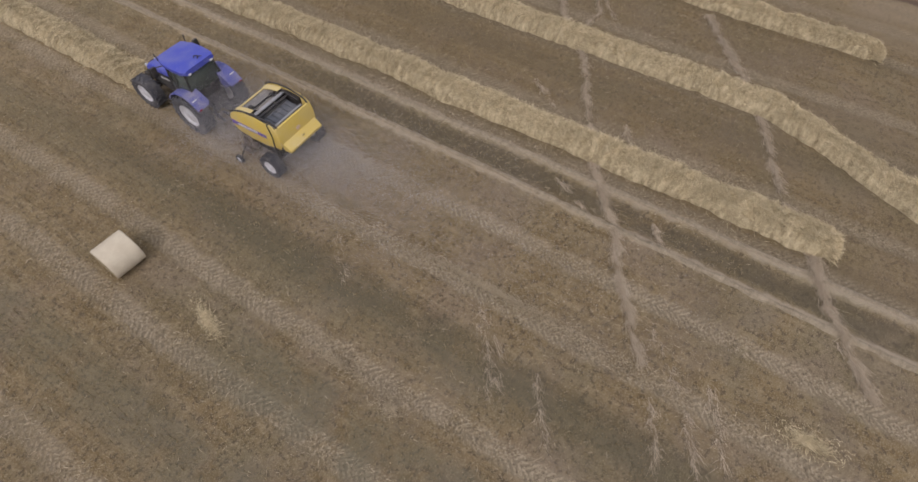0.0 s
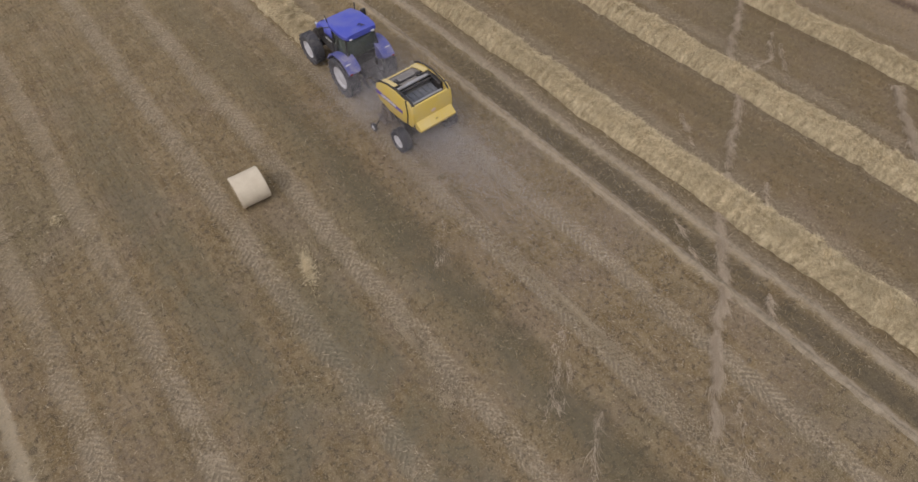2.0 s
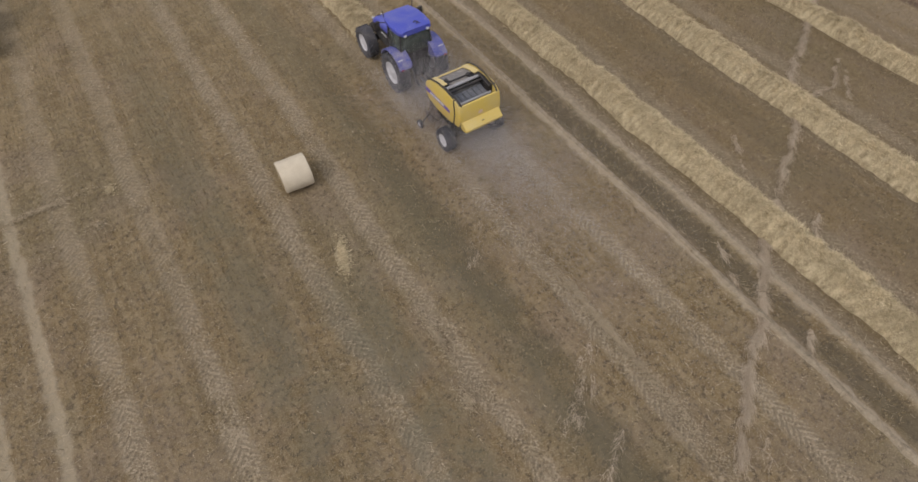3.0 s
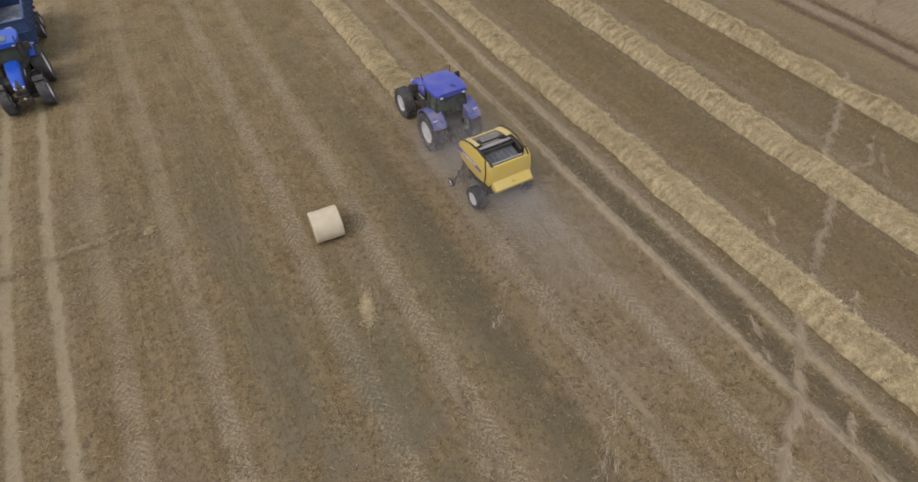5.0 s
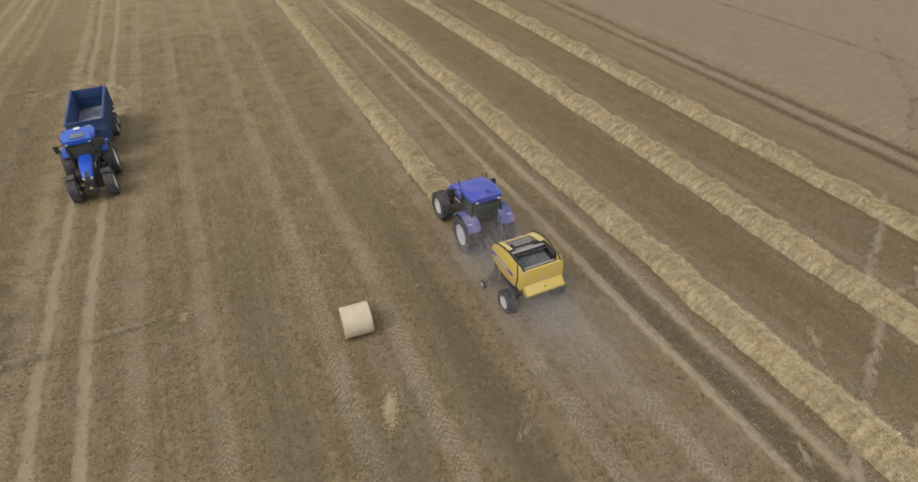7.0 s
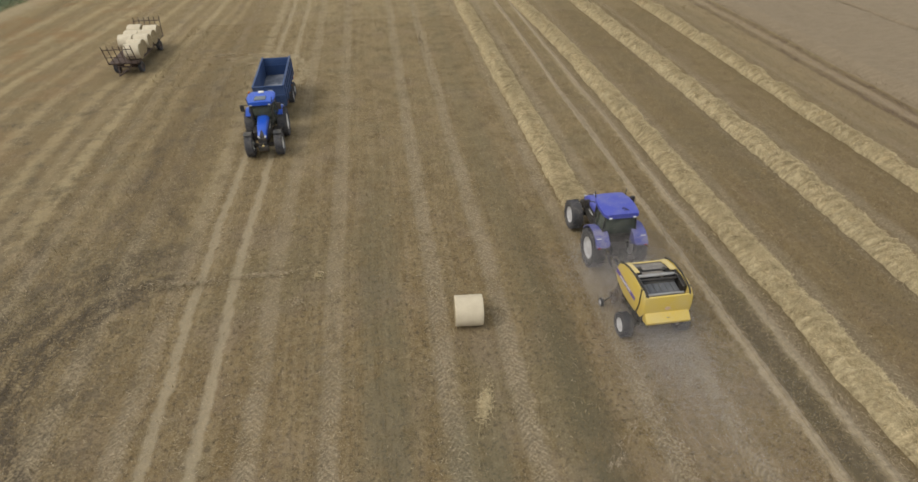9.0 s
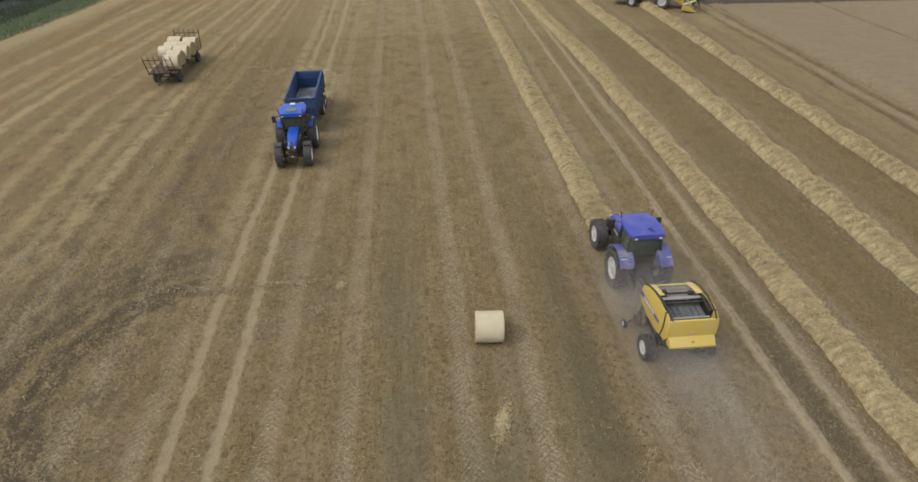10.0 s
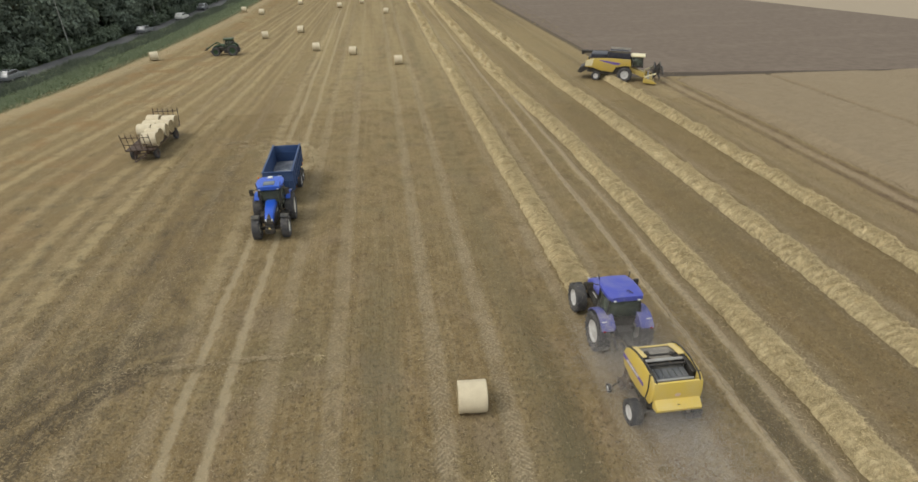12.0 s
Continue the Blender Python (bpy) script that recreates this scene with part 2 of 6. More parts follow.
    c = n.mix(n.math("MULTIPLY", lug, n.math("MULTIPLY", n.math("MULTIPLY", n.step(n.math("ADD", mid, n.math("MULTIPLY", n.math("SUBTRACT", patch, 0.5), 0.8)), 0.42, 0.62), n.step(chaff, 0.36, 0.56)), 0.5)), c, (0.085, 0.068, 0.046))

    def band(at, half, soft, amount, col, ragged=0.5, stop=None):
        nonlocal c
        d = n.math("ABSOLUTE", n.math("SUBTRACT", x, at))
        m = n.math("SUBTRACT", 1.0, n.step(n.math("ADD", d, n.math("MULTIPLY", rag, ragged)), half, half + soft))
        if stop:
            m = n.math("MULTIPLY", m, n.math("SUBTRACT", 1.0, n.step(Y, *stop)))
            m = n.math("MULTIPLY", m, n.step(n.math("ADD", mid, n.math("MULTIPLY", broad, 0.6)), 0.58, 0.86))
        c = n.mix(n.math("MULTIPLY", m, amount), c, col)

    band(12.2, 0.30, 0.45, 0.15, (0.105, 0.084, 0.053), 0.8)
    band(12.2, 0.26, 0.5, 0.55, (0.076, 0.065, 0.043), 1.1, (-4.0, 12.0))
    # dark strip along each windrow's left foot: rough ground plus painted shade
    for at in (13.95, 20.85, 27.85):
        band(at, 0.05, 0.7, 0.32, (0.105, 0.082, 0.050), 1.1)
    band(11.3, 0.06, 0.24, 0.68, (0.39, 0.325, 0.232), 0.9)
    band(13.1, 0.05, 0.34, 0.62, (0.39, 0.325, 0.232), 1.1)
    band(3.8, 0.34, 0.6, 0.22, (0.105, 0.084, 0.052), 1.2)
    band(3.8, 0.36, 0.7, 0.45, (0.078, 0.071, 0.044), 1.2, (-2.0, 10.0))
    band(3.1, 0.4, 0.8, 0.25, (0.118, 0.108, 0.067), 1.2)
    band(-3.8, 0.45, 0.9, 0.40, (0.103, 0.100, 0.066), 1.5, (4.0, 22.0))
    band(-0.6, 0.7, 0.8, 0.5, (0.118, 0.112, 0.074), 1.6, (-7.0, -4.0))
    band(19.0, 0.4, 0.7, 0.3, (0.098, 0.084, 0.055), 1.2)
    band(32.3, 1.5, 2.0, 0.45, (0.270, 0.211, 0.134), 1.8)
    band(35.6, 0.7, 0.6, 0.45, (0.270, 0.205, 0.150), 1.0)
    band(34.7, 0.16, 0.40, 0.85, (0.105, 0.072, 0.050), 1.1)
    band(36.6, 0.16, 0.40, 0.85, (0.105, 0.072, 0.050), 1.1)
    band(-10.56, 0.10, 0.22, 0.62, (0.363, 0.304, 0.205), 0.9)
    band(-12.22, 0.10, 0.22, 0.62, (0.363, 0.304, 0.205), 0.9)
    # rough, trampled headland towards the road
    left = n.math("SUBTRACT", 1.0, n.step(n.math("ADD", x, n.math("MULTIPLY", rag, 3.0)), -16.0, -12.8))
    near = n.math("MULTIPLY", left, n.math("SUBTRACT", 1.0, n.step(Y, 22.0, 48.0)))
    clod = n.noise(9.0, pos, 5, 0.74)
    st5 = n.add("ShaderNodeMapping")
    st5.inputs["Scale"].default_value = (1.5, 0.75, 1)
    n.t.links.new(pos, st5.inputs[0])
    churn = n.noise(1.0, st5.outputs[0], 6, 0.72)
    c = n.mix(n.math("MULTIPLY", near, n.math("MULTIPLY", n.step(churn, 0.49, 0.60), 0.68)), c, (0.100, 0.081, 0.054))
    c = n.mix(n.math("MULTIPLY", near, n.math("MULTIPLY", n.step(churn, 0.46, 0.36), 0.4)), c, (0.31, 0.250, 0.155))
    c = n.mix(n.math("MULTIPLY", near, n.math("MULTIPLY", n.step(clod, 0.50, 0.58), 0.66)), c, (0.098, 0.080, 0.054))
    c = n.mix(n.math("MULTIPLY", near, n.math("MULTIPLY", n.step(clod, 0.45, 0.38), 0.45)), c, (0.30, 0.243, 0.152))
    c = n.mix(n.math("MULTIPLY", near, n.math("MULTIPLY", n.step(chaff, 0.53, 0.68), 0.3)), c, (0.33, 0.272, 0.178))
    # arcs of muddy tyre marks on the headland
    for cx, cy, r, half, amount in ((-12, -1.4, 5.7, 0.16, 0.7), (-12, -1.4, 6.4, 0.22, 0.8), (-12.4, -1.6, 7.4, 0.20, 0.6), (-11.6, -1.2, 8.4, 0.28, 0.6), (-12, -2.4, 9.9, 0.2, 0.45), (-2, 20, 16.2, 0.18, 0.4), (-2, 20, 14.6, 0.10, 0.3)):
        d = n.math("SQRT", n.math("ADD", n.math("POWER", n.math("ABSOLUTE", n.math("SUBTRACT", x, cx)), 2.0), n.math("POWER", n.math("ABSOLUTE", n.math("SUBTRACT", Y, cy)), 2.0)))
        d = n.math("ADD", n.math("ABSOLUTE", n.math("SUBTRACT", d, r)), n.math("MULTIPLY", rag, 1.6))
        m = n.math("MULTIPLY", n.math("SUBTRACT", 1.0, n.step(d, half * 0.3, half + 0.32)), n.math("SUBTRACT", 1.0, n.step(x, -14.2, -12.6)))
        c = n.mix(n.math("MULTIPLY", n.math("MULTIPLY", m, amount), n.step(n.math("ADD", clod, n.math("MULTIPLY", n.math("SUBTRACT", churn, 0.5), 0.7)), 0.38, 0.50)), c, (0.066, 0.053, 0.039))
    # muddy wheel ruts behind the headland, and the pale scuffed ring where a machine has turned
    for at in (-17.5, -15.7):
        d = n.math("ABSOLUTE", n.math("SUBTRACT", x, at))
        m = n.math("SUBTRACT", 1.0, n.step(n.math("ADD", d, n.math("MULTIPLY", rag, 1.1)), 0.12, 0.55))
        m = n.math("MULTIPLY", n.math("MULTIPLY", m, n.step(Y, 9.0, 14.0)), n.math("SUBTRACT", 1.0, n.step(Y, 28.0, 34.0)))
        c = n.mix(n.math("MULTIPLY", m, n.math("MULTIPLY", n.step(clod, 0.42, 0.52), 0.75)), c, (0.080, 0.064, 0.046))
    d = n.math("SQRT", n.math("ADD", n.math("POWER", n.math("ABSOLUTE", n.math("ADD", x, 12.9)), 2.0), n.math("POWER", n.math("ABSOLUTE", n.math("MULTIPLY", n.math("SUBTRACT", Y, 31.3), 0.75)), 2.0)))
    m = n.math("SUBTRACT", 1.0, n.step(n.math("ADD", n.math("ABSOLUTE", n.math("SUBTRACT", d, 3.5)), n.math("MULTIPLY", rag, 2.4)), 0.1, 0.7))
    m = n.math("MULTIPLY", m, n.step(n.math("ADD", x, n.math("MULTIPLY", Y, 0.3)), -6.5, -2.5))
    c = n.mix(n.math("MULTIPLY", m, 0.75), c, (0.40, 0.335, 0.215))
    # stubble paler farther out, where more lit stalk sides show; painted as colour
    c = n.mix(n.math("MULTIPLY", n.step(Y, -4.0, 36.0), n.math("MULTIPLY", n.step(mid, 0.25, 0.6), 0.37)), c, (0.315, 0.248, 0.140))
    # straw-strewn land towards the road
    st3 = n.add("ShaderNodeMapping")
    st3.inputs["Scale"].default_value = (0.42, 0.018, 1)
    n.t.links.new(pos, st3.inputs[0])
    swath = n.noise(1.0, st3.outputs[0], 3)
    m = n.math("MULTIPLY", n.math("SUBTRACT", 1.0, n.step(n.math("ADD", x, n.math("MULTIPLY", rag, 6)), -30.0, -15.0)), n.math("MULTIPLY", n.step(swath, 0.36, 0.58), n.step(Y, 5.0, 45.0)))
    c = n.mix(n.math("MULTIPLY", m, 0.18), c, (0.36, 0.286, 0.150))
    m = n.math("MULTIPLY", n.step(Y, 30.0, 80.0), n.step(swath, 0.34, 0.60))
    c = n.mix(n.math("MULTIPLY", m, 0.30), c, (0.42, 0.340, 0.186))
    # pale straw left in stripes towards the road, swinging aside in the distance, on browner land
    aside = n.math("MINIMUM", n.math("MAXIMUM", n.math("MULTIPLY", n.math("ADD", x, 12.0), -0.0085), 0.0), 0.15)
    swing = n.math("SUBTRACT", x, n.math("MULTIPLY", n.math("MAXIMUM", n.math("SUBTRACT", Y, 28.0), 0.0), aside))
    west = n.math("MULTIPLY", n.step(x, -13.0, -16.0), n.step(Y, 6.0, 16.0))
    c = n.mix(n.math("MULTIPLY", west, n.math("MULTIPLY", n.step(n.math("ADD", mid, n.math("MULTIPLY", streak, 0.5)), 0.60, 0.85), 0.55)), c, (0.175, 0.125, 0.064))
    for at, half, amount in ((-13.6, 0.2, 0.25), (-18.9, 0.15, 0.25), (-20.3, 0.15, 0.2), (-22.3, 0.30, 0.45), (-23.6, 0.1, 0.2), (-25.3, 0.22, 0.35), (-28.4, 0.28, 0.36), (-30.9, 0.2, 0.22), (-33.6, 0.34, 0.45), (-35.3, 0.2, 0.25), (-37.6, 0.4, 0.35), (-41.5, 0.5, 0.35)):
        d = n.math("ABSOLUTE", n.math("SUBTRACT", swing, at))
        m = n.math("SUBTRACT", 1.0, n.step(n.math("ADD", d, n.math("MULTIPLY", rag, 2.4)), half * 0.3, half + 0.55))
        m = n.math("MULTIPLY", m, n.math("MULTIPLY", n.step(n.math("ADD", mid, n.math("MULTIPLY", chaff, 0.5)), 0.52, 0.78), n.step(Y, 4.0, 14.0)))
        c = n.mix(n.math("MULTIPLY", m, amount), c, (0.46, 0.372, 0.215))
    # scorched-looking patches and a pale straw strip beside the verge
    m = n.math("MULTIPLY", n.step(X, -24.0, -34.0), n.step(hue, 0.49, 0.62))
    c = n.mix(n.math("MULTIPLY", m, 0.7), c, (0.235, 0.152, 0.074))
    rim = n.math("ADD", X, n.math("ADD", 36.4, n.math("MULTIPLY", n.math("EXPONENT", n.math("DIVIDE", n.math("SUBTRACT", 50.0, Y), 45.0)), 9.4)))
    m = n.math("MULTIPLY", n.step(n.math("ADD", rim, n.math("MULTIPLY", rag, 4.0)), 4.5, 1.5), 0.45)
    c = n.mix(m, c, (0.44, 0.365, 0.235))
    # browner, darker stubble between the windrows
    m = n.math("MULTIPLY", n.step(X, 12.9, 14.2), n.step(X, 33.0, 31.5))
    c = n.mix(n.math("MULTIPLY", m, n.math("ADD", 0.18, n.math("MULTIPLY", n.step(mid, 0.35, 0.65), 0.18))), c, (0.135, 0.098, 0.050))
    # ploughed and far land
    pc = n.mix(n.step(mid, 0.35, 0.7), (0.150, 0.120, 0.097), (0.178, 0.143, 0.117))
    st4 = n.add("ShaderNodeMapping")
    st4.inputs["Scale"].default_value = (0.06, 0.22, 1)
    n.t.links.new(pos, st4.inputs[0])
    pc = n.mix(n.math("MULTIPLY", n.step(n.noise(1.0, st4.outputs[0], 4), 0.5, 0.68), 0.25), pc, (0.225, 0.185, 0.152))
    c = n.mix(plough, c, pc)
    d = n.math("ABSOLUTE", n.math("SUBTRACT", n.math("ADD", Y, n.math("MULTIPLY", X, 0.085)), 61.4))
    m = n.math("MULTIPLY", n.math("SUBTRACT", 1.0, n.step(n.math("ADD", d, n.math("MULTIPLY", rag, 2.0)), 0.9, 1.7)), n.step(X, 35.5, 37.0))
    c = n.mix(n.math("MULTIPLY", m, 0.75), c, (0.055, 0.045, 0.035))
    d = n.math("ABSOLUTE", n.math("SUBTRACT", X, 31.8))
    m = n.math("MULTIPLY", n.math("SUBTRACT", 1.0, n.step(n.math("ADD", d, n.math("MULTIPLY", rag, 1.5)), 0.3, 0.9)), n.step(Y, 58.0, 60.0))
    c = n.mix(n.math("MULTIPLY", m, 0.7), c, (0.06, 0.05, 0.04))
    far = n.step(n.math("ADD", X, n.math("MULTIPLY", Y, 0.335)), 156.3, 157.3)
    c = n.mix(far, c, n.mix(streak, (0.294, 0.242, 0.183), (0.372, 0.319, 0.244)))
    # green verge and land beyond it
    edge = n.math("ADD", rim, n.math("MULTIPLY", rag, 2.0))
    g = n.mix(n.step(mid, 0.35, 0.65), (0.044, 0.064, 0.027), (0.098, 0.118, 0.055))
    c = n.mix(n.math("SUBTRACT", 1.0, n.step(edge, -0.6, 0.5)), c, g)
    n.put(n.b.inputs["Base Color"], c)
    n.b.inputs["Roughness"].default_value = 0.95
    n.b.inputs["Specular IOR Level"].default_value = 0.12
    h = n.math("ADD", n.math("MULTIPLY", fine, 0.8), n.math("MULTIPLY", tiny, 0.35))
    h = n.math("SUBTRACT", h, n.math("MULTIPLY", lug, 0.6))
    n.bump(n.math("MULTIPLY", h, n.math("SUBTRACT", 1.0, n.math("MULTIPLY", plough, 0.75))), 0.7, 0.06)
    return n.m


M_GROUND = ground_material()


def windrow_material(name, top, low, relief=0.9, depth=0.08):
    n = Nodes(name)
    pos = n.add("ShaderNodeNewGeometry").outputs["Position"]
    mp = n.add("ShaderNodeMapping")
    mp.inputs["Scale"].default_value = (0.7, 4.6, 2)
    n.t.links.new(pos, mp.inputs[0])
    a_, b_, d_ = n.noise(1.1, mp.outputs[0], 4), n.noise(9.0, pos, 4), n.noise(40.0, pos, 2)
    c = n.mix(n.step(a_, 0.25, 0.8), low, top)
    c = n.mix(n.math("MULTIPLY", n.step(b_, 0.5, 0.7), 0.5), c, low)
    c = n.mix(n.math("MULTIPLY", n.step(d_, 0.5, 0.64), 0.75), c, top)
    c = n.mix(n.math("MULTIPLY", n.step(d_, 0.46, 0.34), 0.6), c, low)
    n.put(n.b.inputs["Base Color"], c)
    n.b.inputs["Roughness"].default_value = 0.9
    n.b.inputs["Specular IOR Level"].default_value = 0.15
    n.bump(n.math("ADD", b_, n.math("MULTIPLY", d_, 0.5)), relief, depth)
    return n.m


M_HEAP = windrow_material("straw_windrow", (0.66, 0.553, 0.345), (0.215, 0.168, 0.093))
M_CROP = windrow_material("standing_crop_top", (0.292, 0.233, 0.157), (0.205, 0.160, 0.106), 0.5, 0.04)
M_SOIL = windrow_material("raised_soil_clods", (0.42, 0.35, 0.245), (0.25, 0.205, 0.137))
M_ASPHALT = surface("worn_asphalt", (0.10, 0.10, 0.105), (0.15, 0.15, 0.155), 0.85, grain=20, blot=0.3, amount=0.6, bump=0.2)

# ---- mesh helpers ----


def mesh_of(bm, name, material):
    me = bpy.data.meshes.new(name)
    bmesh.ops.recalc_face_normals(bm, faces=bm.faces)
    bm.to_mesh(me)
    bm.free()
    me.materials.append(material)
    return me


def smooth(me, angle=35):
    me.shade_smooth()
    me.set_sharp_from_angle(angle=radians(angle))


def part(name, bm, material, parent=None, label="", soft=True):
    """Links a bmesh as one mesh object, under a thing or a part."""
    me = mesh_of(bm, name, material)
    if soft:
        smooth(me)
    ob = new(name, me)
    if parent is not None:
        ob.parent = parent
    return tagged(ob, label)


def thing(name, label, category, group=""):
    ob = new(name)
    ob.empty_display_size = 0.3
    return tagged(ob, label, category, group)


def box(bm, c, s, bevel=0.0, turn=(0, 0, 0), taper=None):
    """A box about c of size s; taper: (x, y) scale of its top."""
    r = bmesh.ops.create_cube(bm, size=1)
    vs = r["verts"]
    for v in vs:
        k = taper if taper and v.co.z > 0 else (1, 1)
        v.co = Vector((v.co.x * s[0] * k[0], v.co.y * s[1] * k[1], v.co.z * s[2]))
    if bevel:
        es = list({e for v in vs for e in v.link_edges})
        r = bmesh.ops.bevel(bm, geom=es, offset=bevel, segments=2, affect="EDGES", profile=0.6)
        vs = list({v for f in r["faces"] for v in f.verts} | {v for v in vs if v.is_valid})
    bmesh.ops.transform(bm, matrix=pose(*c, *turn), verts=vs)
    return bm


def rod(bm, a, b, r, r2=None, seg=10):
    a, b = Vector(a), Vector(b)
    m = Matrix.Translation((a + b) / 2) @ (b - a).to_track_quat("Z", "Y").to_matrix().to_4x4()
    bmesh.ops.create_cone(bm, cap_ends=True, segments=seg, radius1=r, radius2=r if r2 is None else r2, depth=(b - a).length, matrix=m)
    return bm


def tube(bm, pts, r, seg=6):
    for p, q in zip(pts[:-1], pts[1:]):
        rod(bm, p, q, r, seg=seg)
    return bm


def prism(bm, outline, x0, x1, bevel=0.0):
    """A side outline of (y, z), run from x0 to x1."""
    lo = [bm.verts.new((x0, y, z)) for y, z in outline]
    hi = [bm.verts.new((x1, y, z)) for y, z in outline]
    n = len(outline)
    fs = [bm.faces.new(lo), bm.faces.new(hi[::-1])]
    for i in range(n):
        fs.append(bm.faces.new((lo[i], hi[i], hi[(i + 1) % n], lo[(i + 1) % n])))
    bmesh.ops.recalc_face_normals(bm, faces=fs)
    if bevel:
        es = [e for e in bm.edges if e.verts[0] in set(lo + hi) and (e.verts[0] in set(lo)) == (e.verts[1] in set(lo))]
        es = [e for e in es if e.is_valid]
        bmesh.ops.bevel(bm, geom=es, offset=bevel, segments=2, affect="EDGES", profile=0.6)
    return bm


def lathe(bm, outline, seg=32, axis="x", at=(0, 0, 0)):
    """Turns an outline of (along, radius) about an axis through at."""
    rings = []
    for k in range(seg):
        t = 2 * math.pi * k / seg
        c, s = math.cos(t), math.sin(t)
        ring = []
        for u, r in outline:
            p = (u, r * c, r * s) if axis == "x" else (r * c, r * s, u) if axis == "z" else (r * c, u, r * s)
            ring.append(bm.verts.new(Vector(p) + Vector(at)))
        rings.append(ring)
    for k in range(seg):
        a_, b_ = rings[k], rings[(k + 1) % seg]
        for i in range(len(outline) - 1):
            bm.faces.new((a_[i], a_[i + 1], b_[i + 1], b_[i]))
    return bm


def quad(bm, pts):
    bm.faces.new([bm.verts.new(p) for p in pts])
    return bm


def B():
    return bmesh.new()


def from_arrays(name, verts, faces, material, smooth_it=False):
    me = bpy.data.meshes.new(name)
    me.from_pydata(verts, [], faces)
    me.materials.append(material)
    if smooth_it:
        me.shade_smooth()
    me.update()
    return new(name, me)


def grid_mesh(name, xs, ys, heights, material):
    """A sheet over the grid xs by ys."""
    gx, gy = np.meshgrid(xs, ys)
    co = np.stack([gx, gy, heights(gx, gy)], -1).reshape(-1, 3)
    w, h = len(xs), len(ys)
    i = (np.arange(h - 1)[:, None] * w + np.arange(w - 1)[None]).ravel()
    fa = np.stack([i, i + 1, i + w + 1, i + w], -1)
    return from_arrays(name, co.tolist(), fa.tolist(), material, True)


def bumps(x, y, seed, scale):
    """Smooth unevenness between about -1 and 1."""
    r = np.random.RandomState(seed)
    out = np.zeros_like(x, dtype=float)
    for k in range(7):
        a_, p = r.uniform(0, 2 * math.pi), r.uniform(0, 6.28)
        f = 2 * math.pi / scale * r.uniform(0.5, 1.8)
        out += np.sin((x * math.cos(a_) + y * math.sin(a_)) * f + p)
    return out / 3.0


def ribbons(name, base, tip, width, material):
    """Thin strands, one triangle each, from base to tip."""
    d = tip - base
    side = np.cross(d, RND.normal(size=d.shape))
    side = side / (np.linalg.norm(side, axis=1, keepdims=True) + 1e-9) * (width[:, None] / 2)
    co = np.stack([base - side, base + side, tip + side * 0.3], 1).reshape(-1, 3)
    fa = np.arange(len(co)).reshape(-1, 3)
    return from_arrays(name, co.tolist(), fa.tolist(), material)

# ---- the field ----
TRACKS = [MID + PASS * k + o for k in range(-8, 5) for o in (-1.41, 1.41)]
LINES = (-12.22, -10.56)
MACHINE_X = 7.65
BALER_Y = -1.75
TRACTOR_Y = 3.0
START = TRACTOR_Y + 4.4  # the row that is being baled begins in front of the tractor


def ground_height(x, y):
    h = 0.03 * bumps(x, y, 3, 9.0) + 0.012 * bumps(x, y, 4, 1.7)
    for t in TRACKS:
        h -= 0.045 * np.exp(-(((x - t) / 0.30) ** 2))
    for t in LINES:
        h -= 0.05 * np.exp(-(((x - t) / 0.2) ** 2))
    h += 0.10 * np.exp(-(((x - 11.3) / 0.2) ** 2)) + 0.07 * np.exp(-(((x - 13.1) / 0.25) ** 2))
    h -= 0.05 * np.exp(-(((x - 12.2) / 0.45) ** 2))
    for t in (34.7, 36.6):
        h -= 0.07 * np.exp(-(((x - t) / 0.25) ** 2))
    return h * np.clip((260 - np.hypot(x, y)) / 120, 0, 1)


def spread(a, b, fine, far):
    """Grid lines, fine between a and b, widening out to far either way."""
    out = list(np.arange(a, b, fine))
    lo, hi, step = a, b, fine
    low, high = [], []
    while hi < far:
        high.append(hi)
        step *= 1.25
        hi, lo = hi + step, lo - step
        low.append(lo)
    return np.array(sorted(low) + out + high)


ground = grid_mesh("ground", spread(-16, 40, 0.2, 2500), spread(-30, 60, 0.45, 2500), ground_height, M_GROUND)
tagged(ground, "harvested stubble field, brown and straw-coloured, with pairs of wheel tracks", "field", kind="structure")


BEND = {7.45: 0.25, 14.85: 1.5, 21.75: 1.2, 28.5: 0.6}  # how far each windrow swings aside in the distance


def row_middle(x0, y, seed):
    """The wandering middle line of a windrow."""
    bend = 1 / (1 + np.exp(-(y - 46) / 7.0))
    return x0 + 0.07 * np.sin(y / 9.0 + seed) + 0.03 * np.sin(y / 3.1 + 2 * seed) - BEND.get(x0, 0.5) * bend - (0.42 * np.clip(-18.5 - y, 0, 20) if x0 == 21.75 else 0.0)


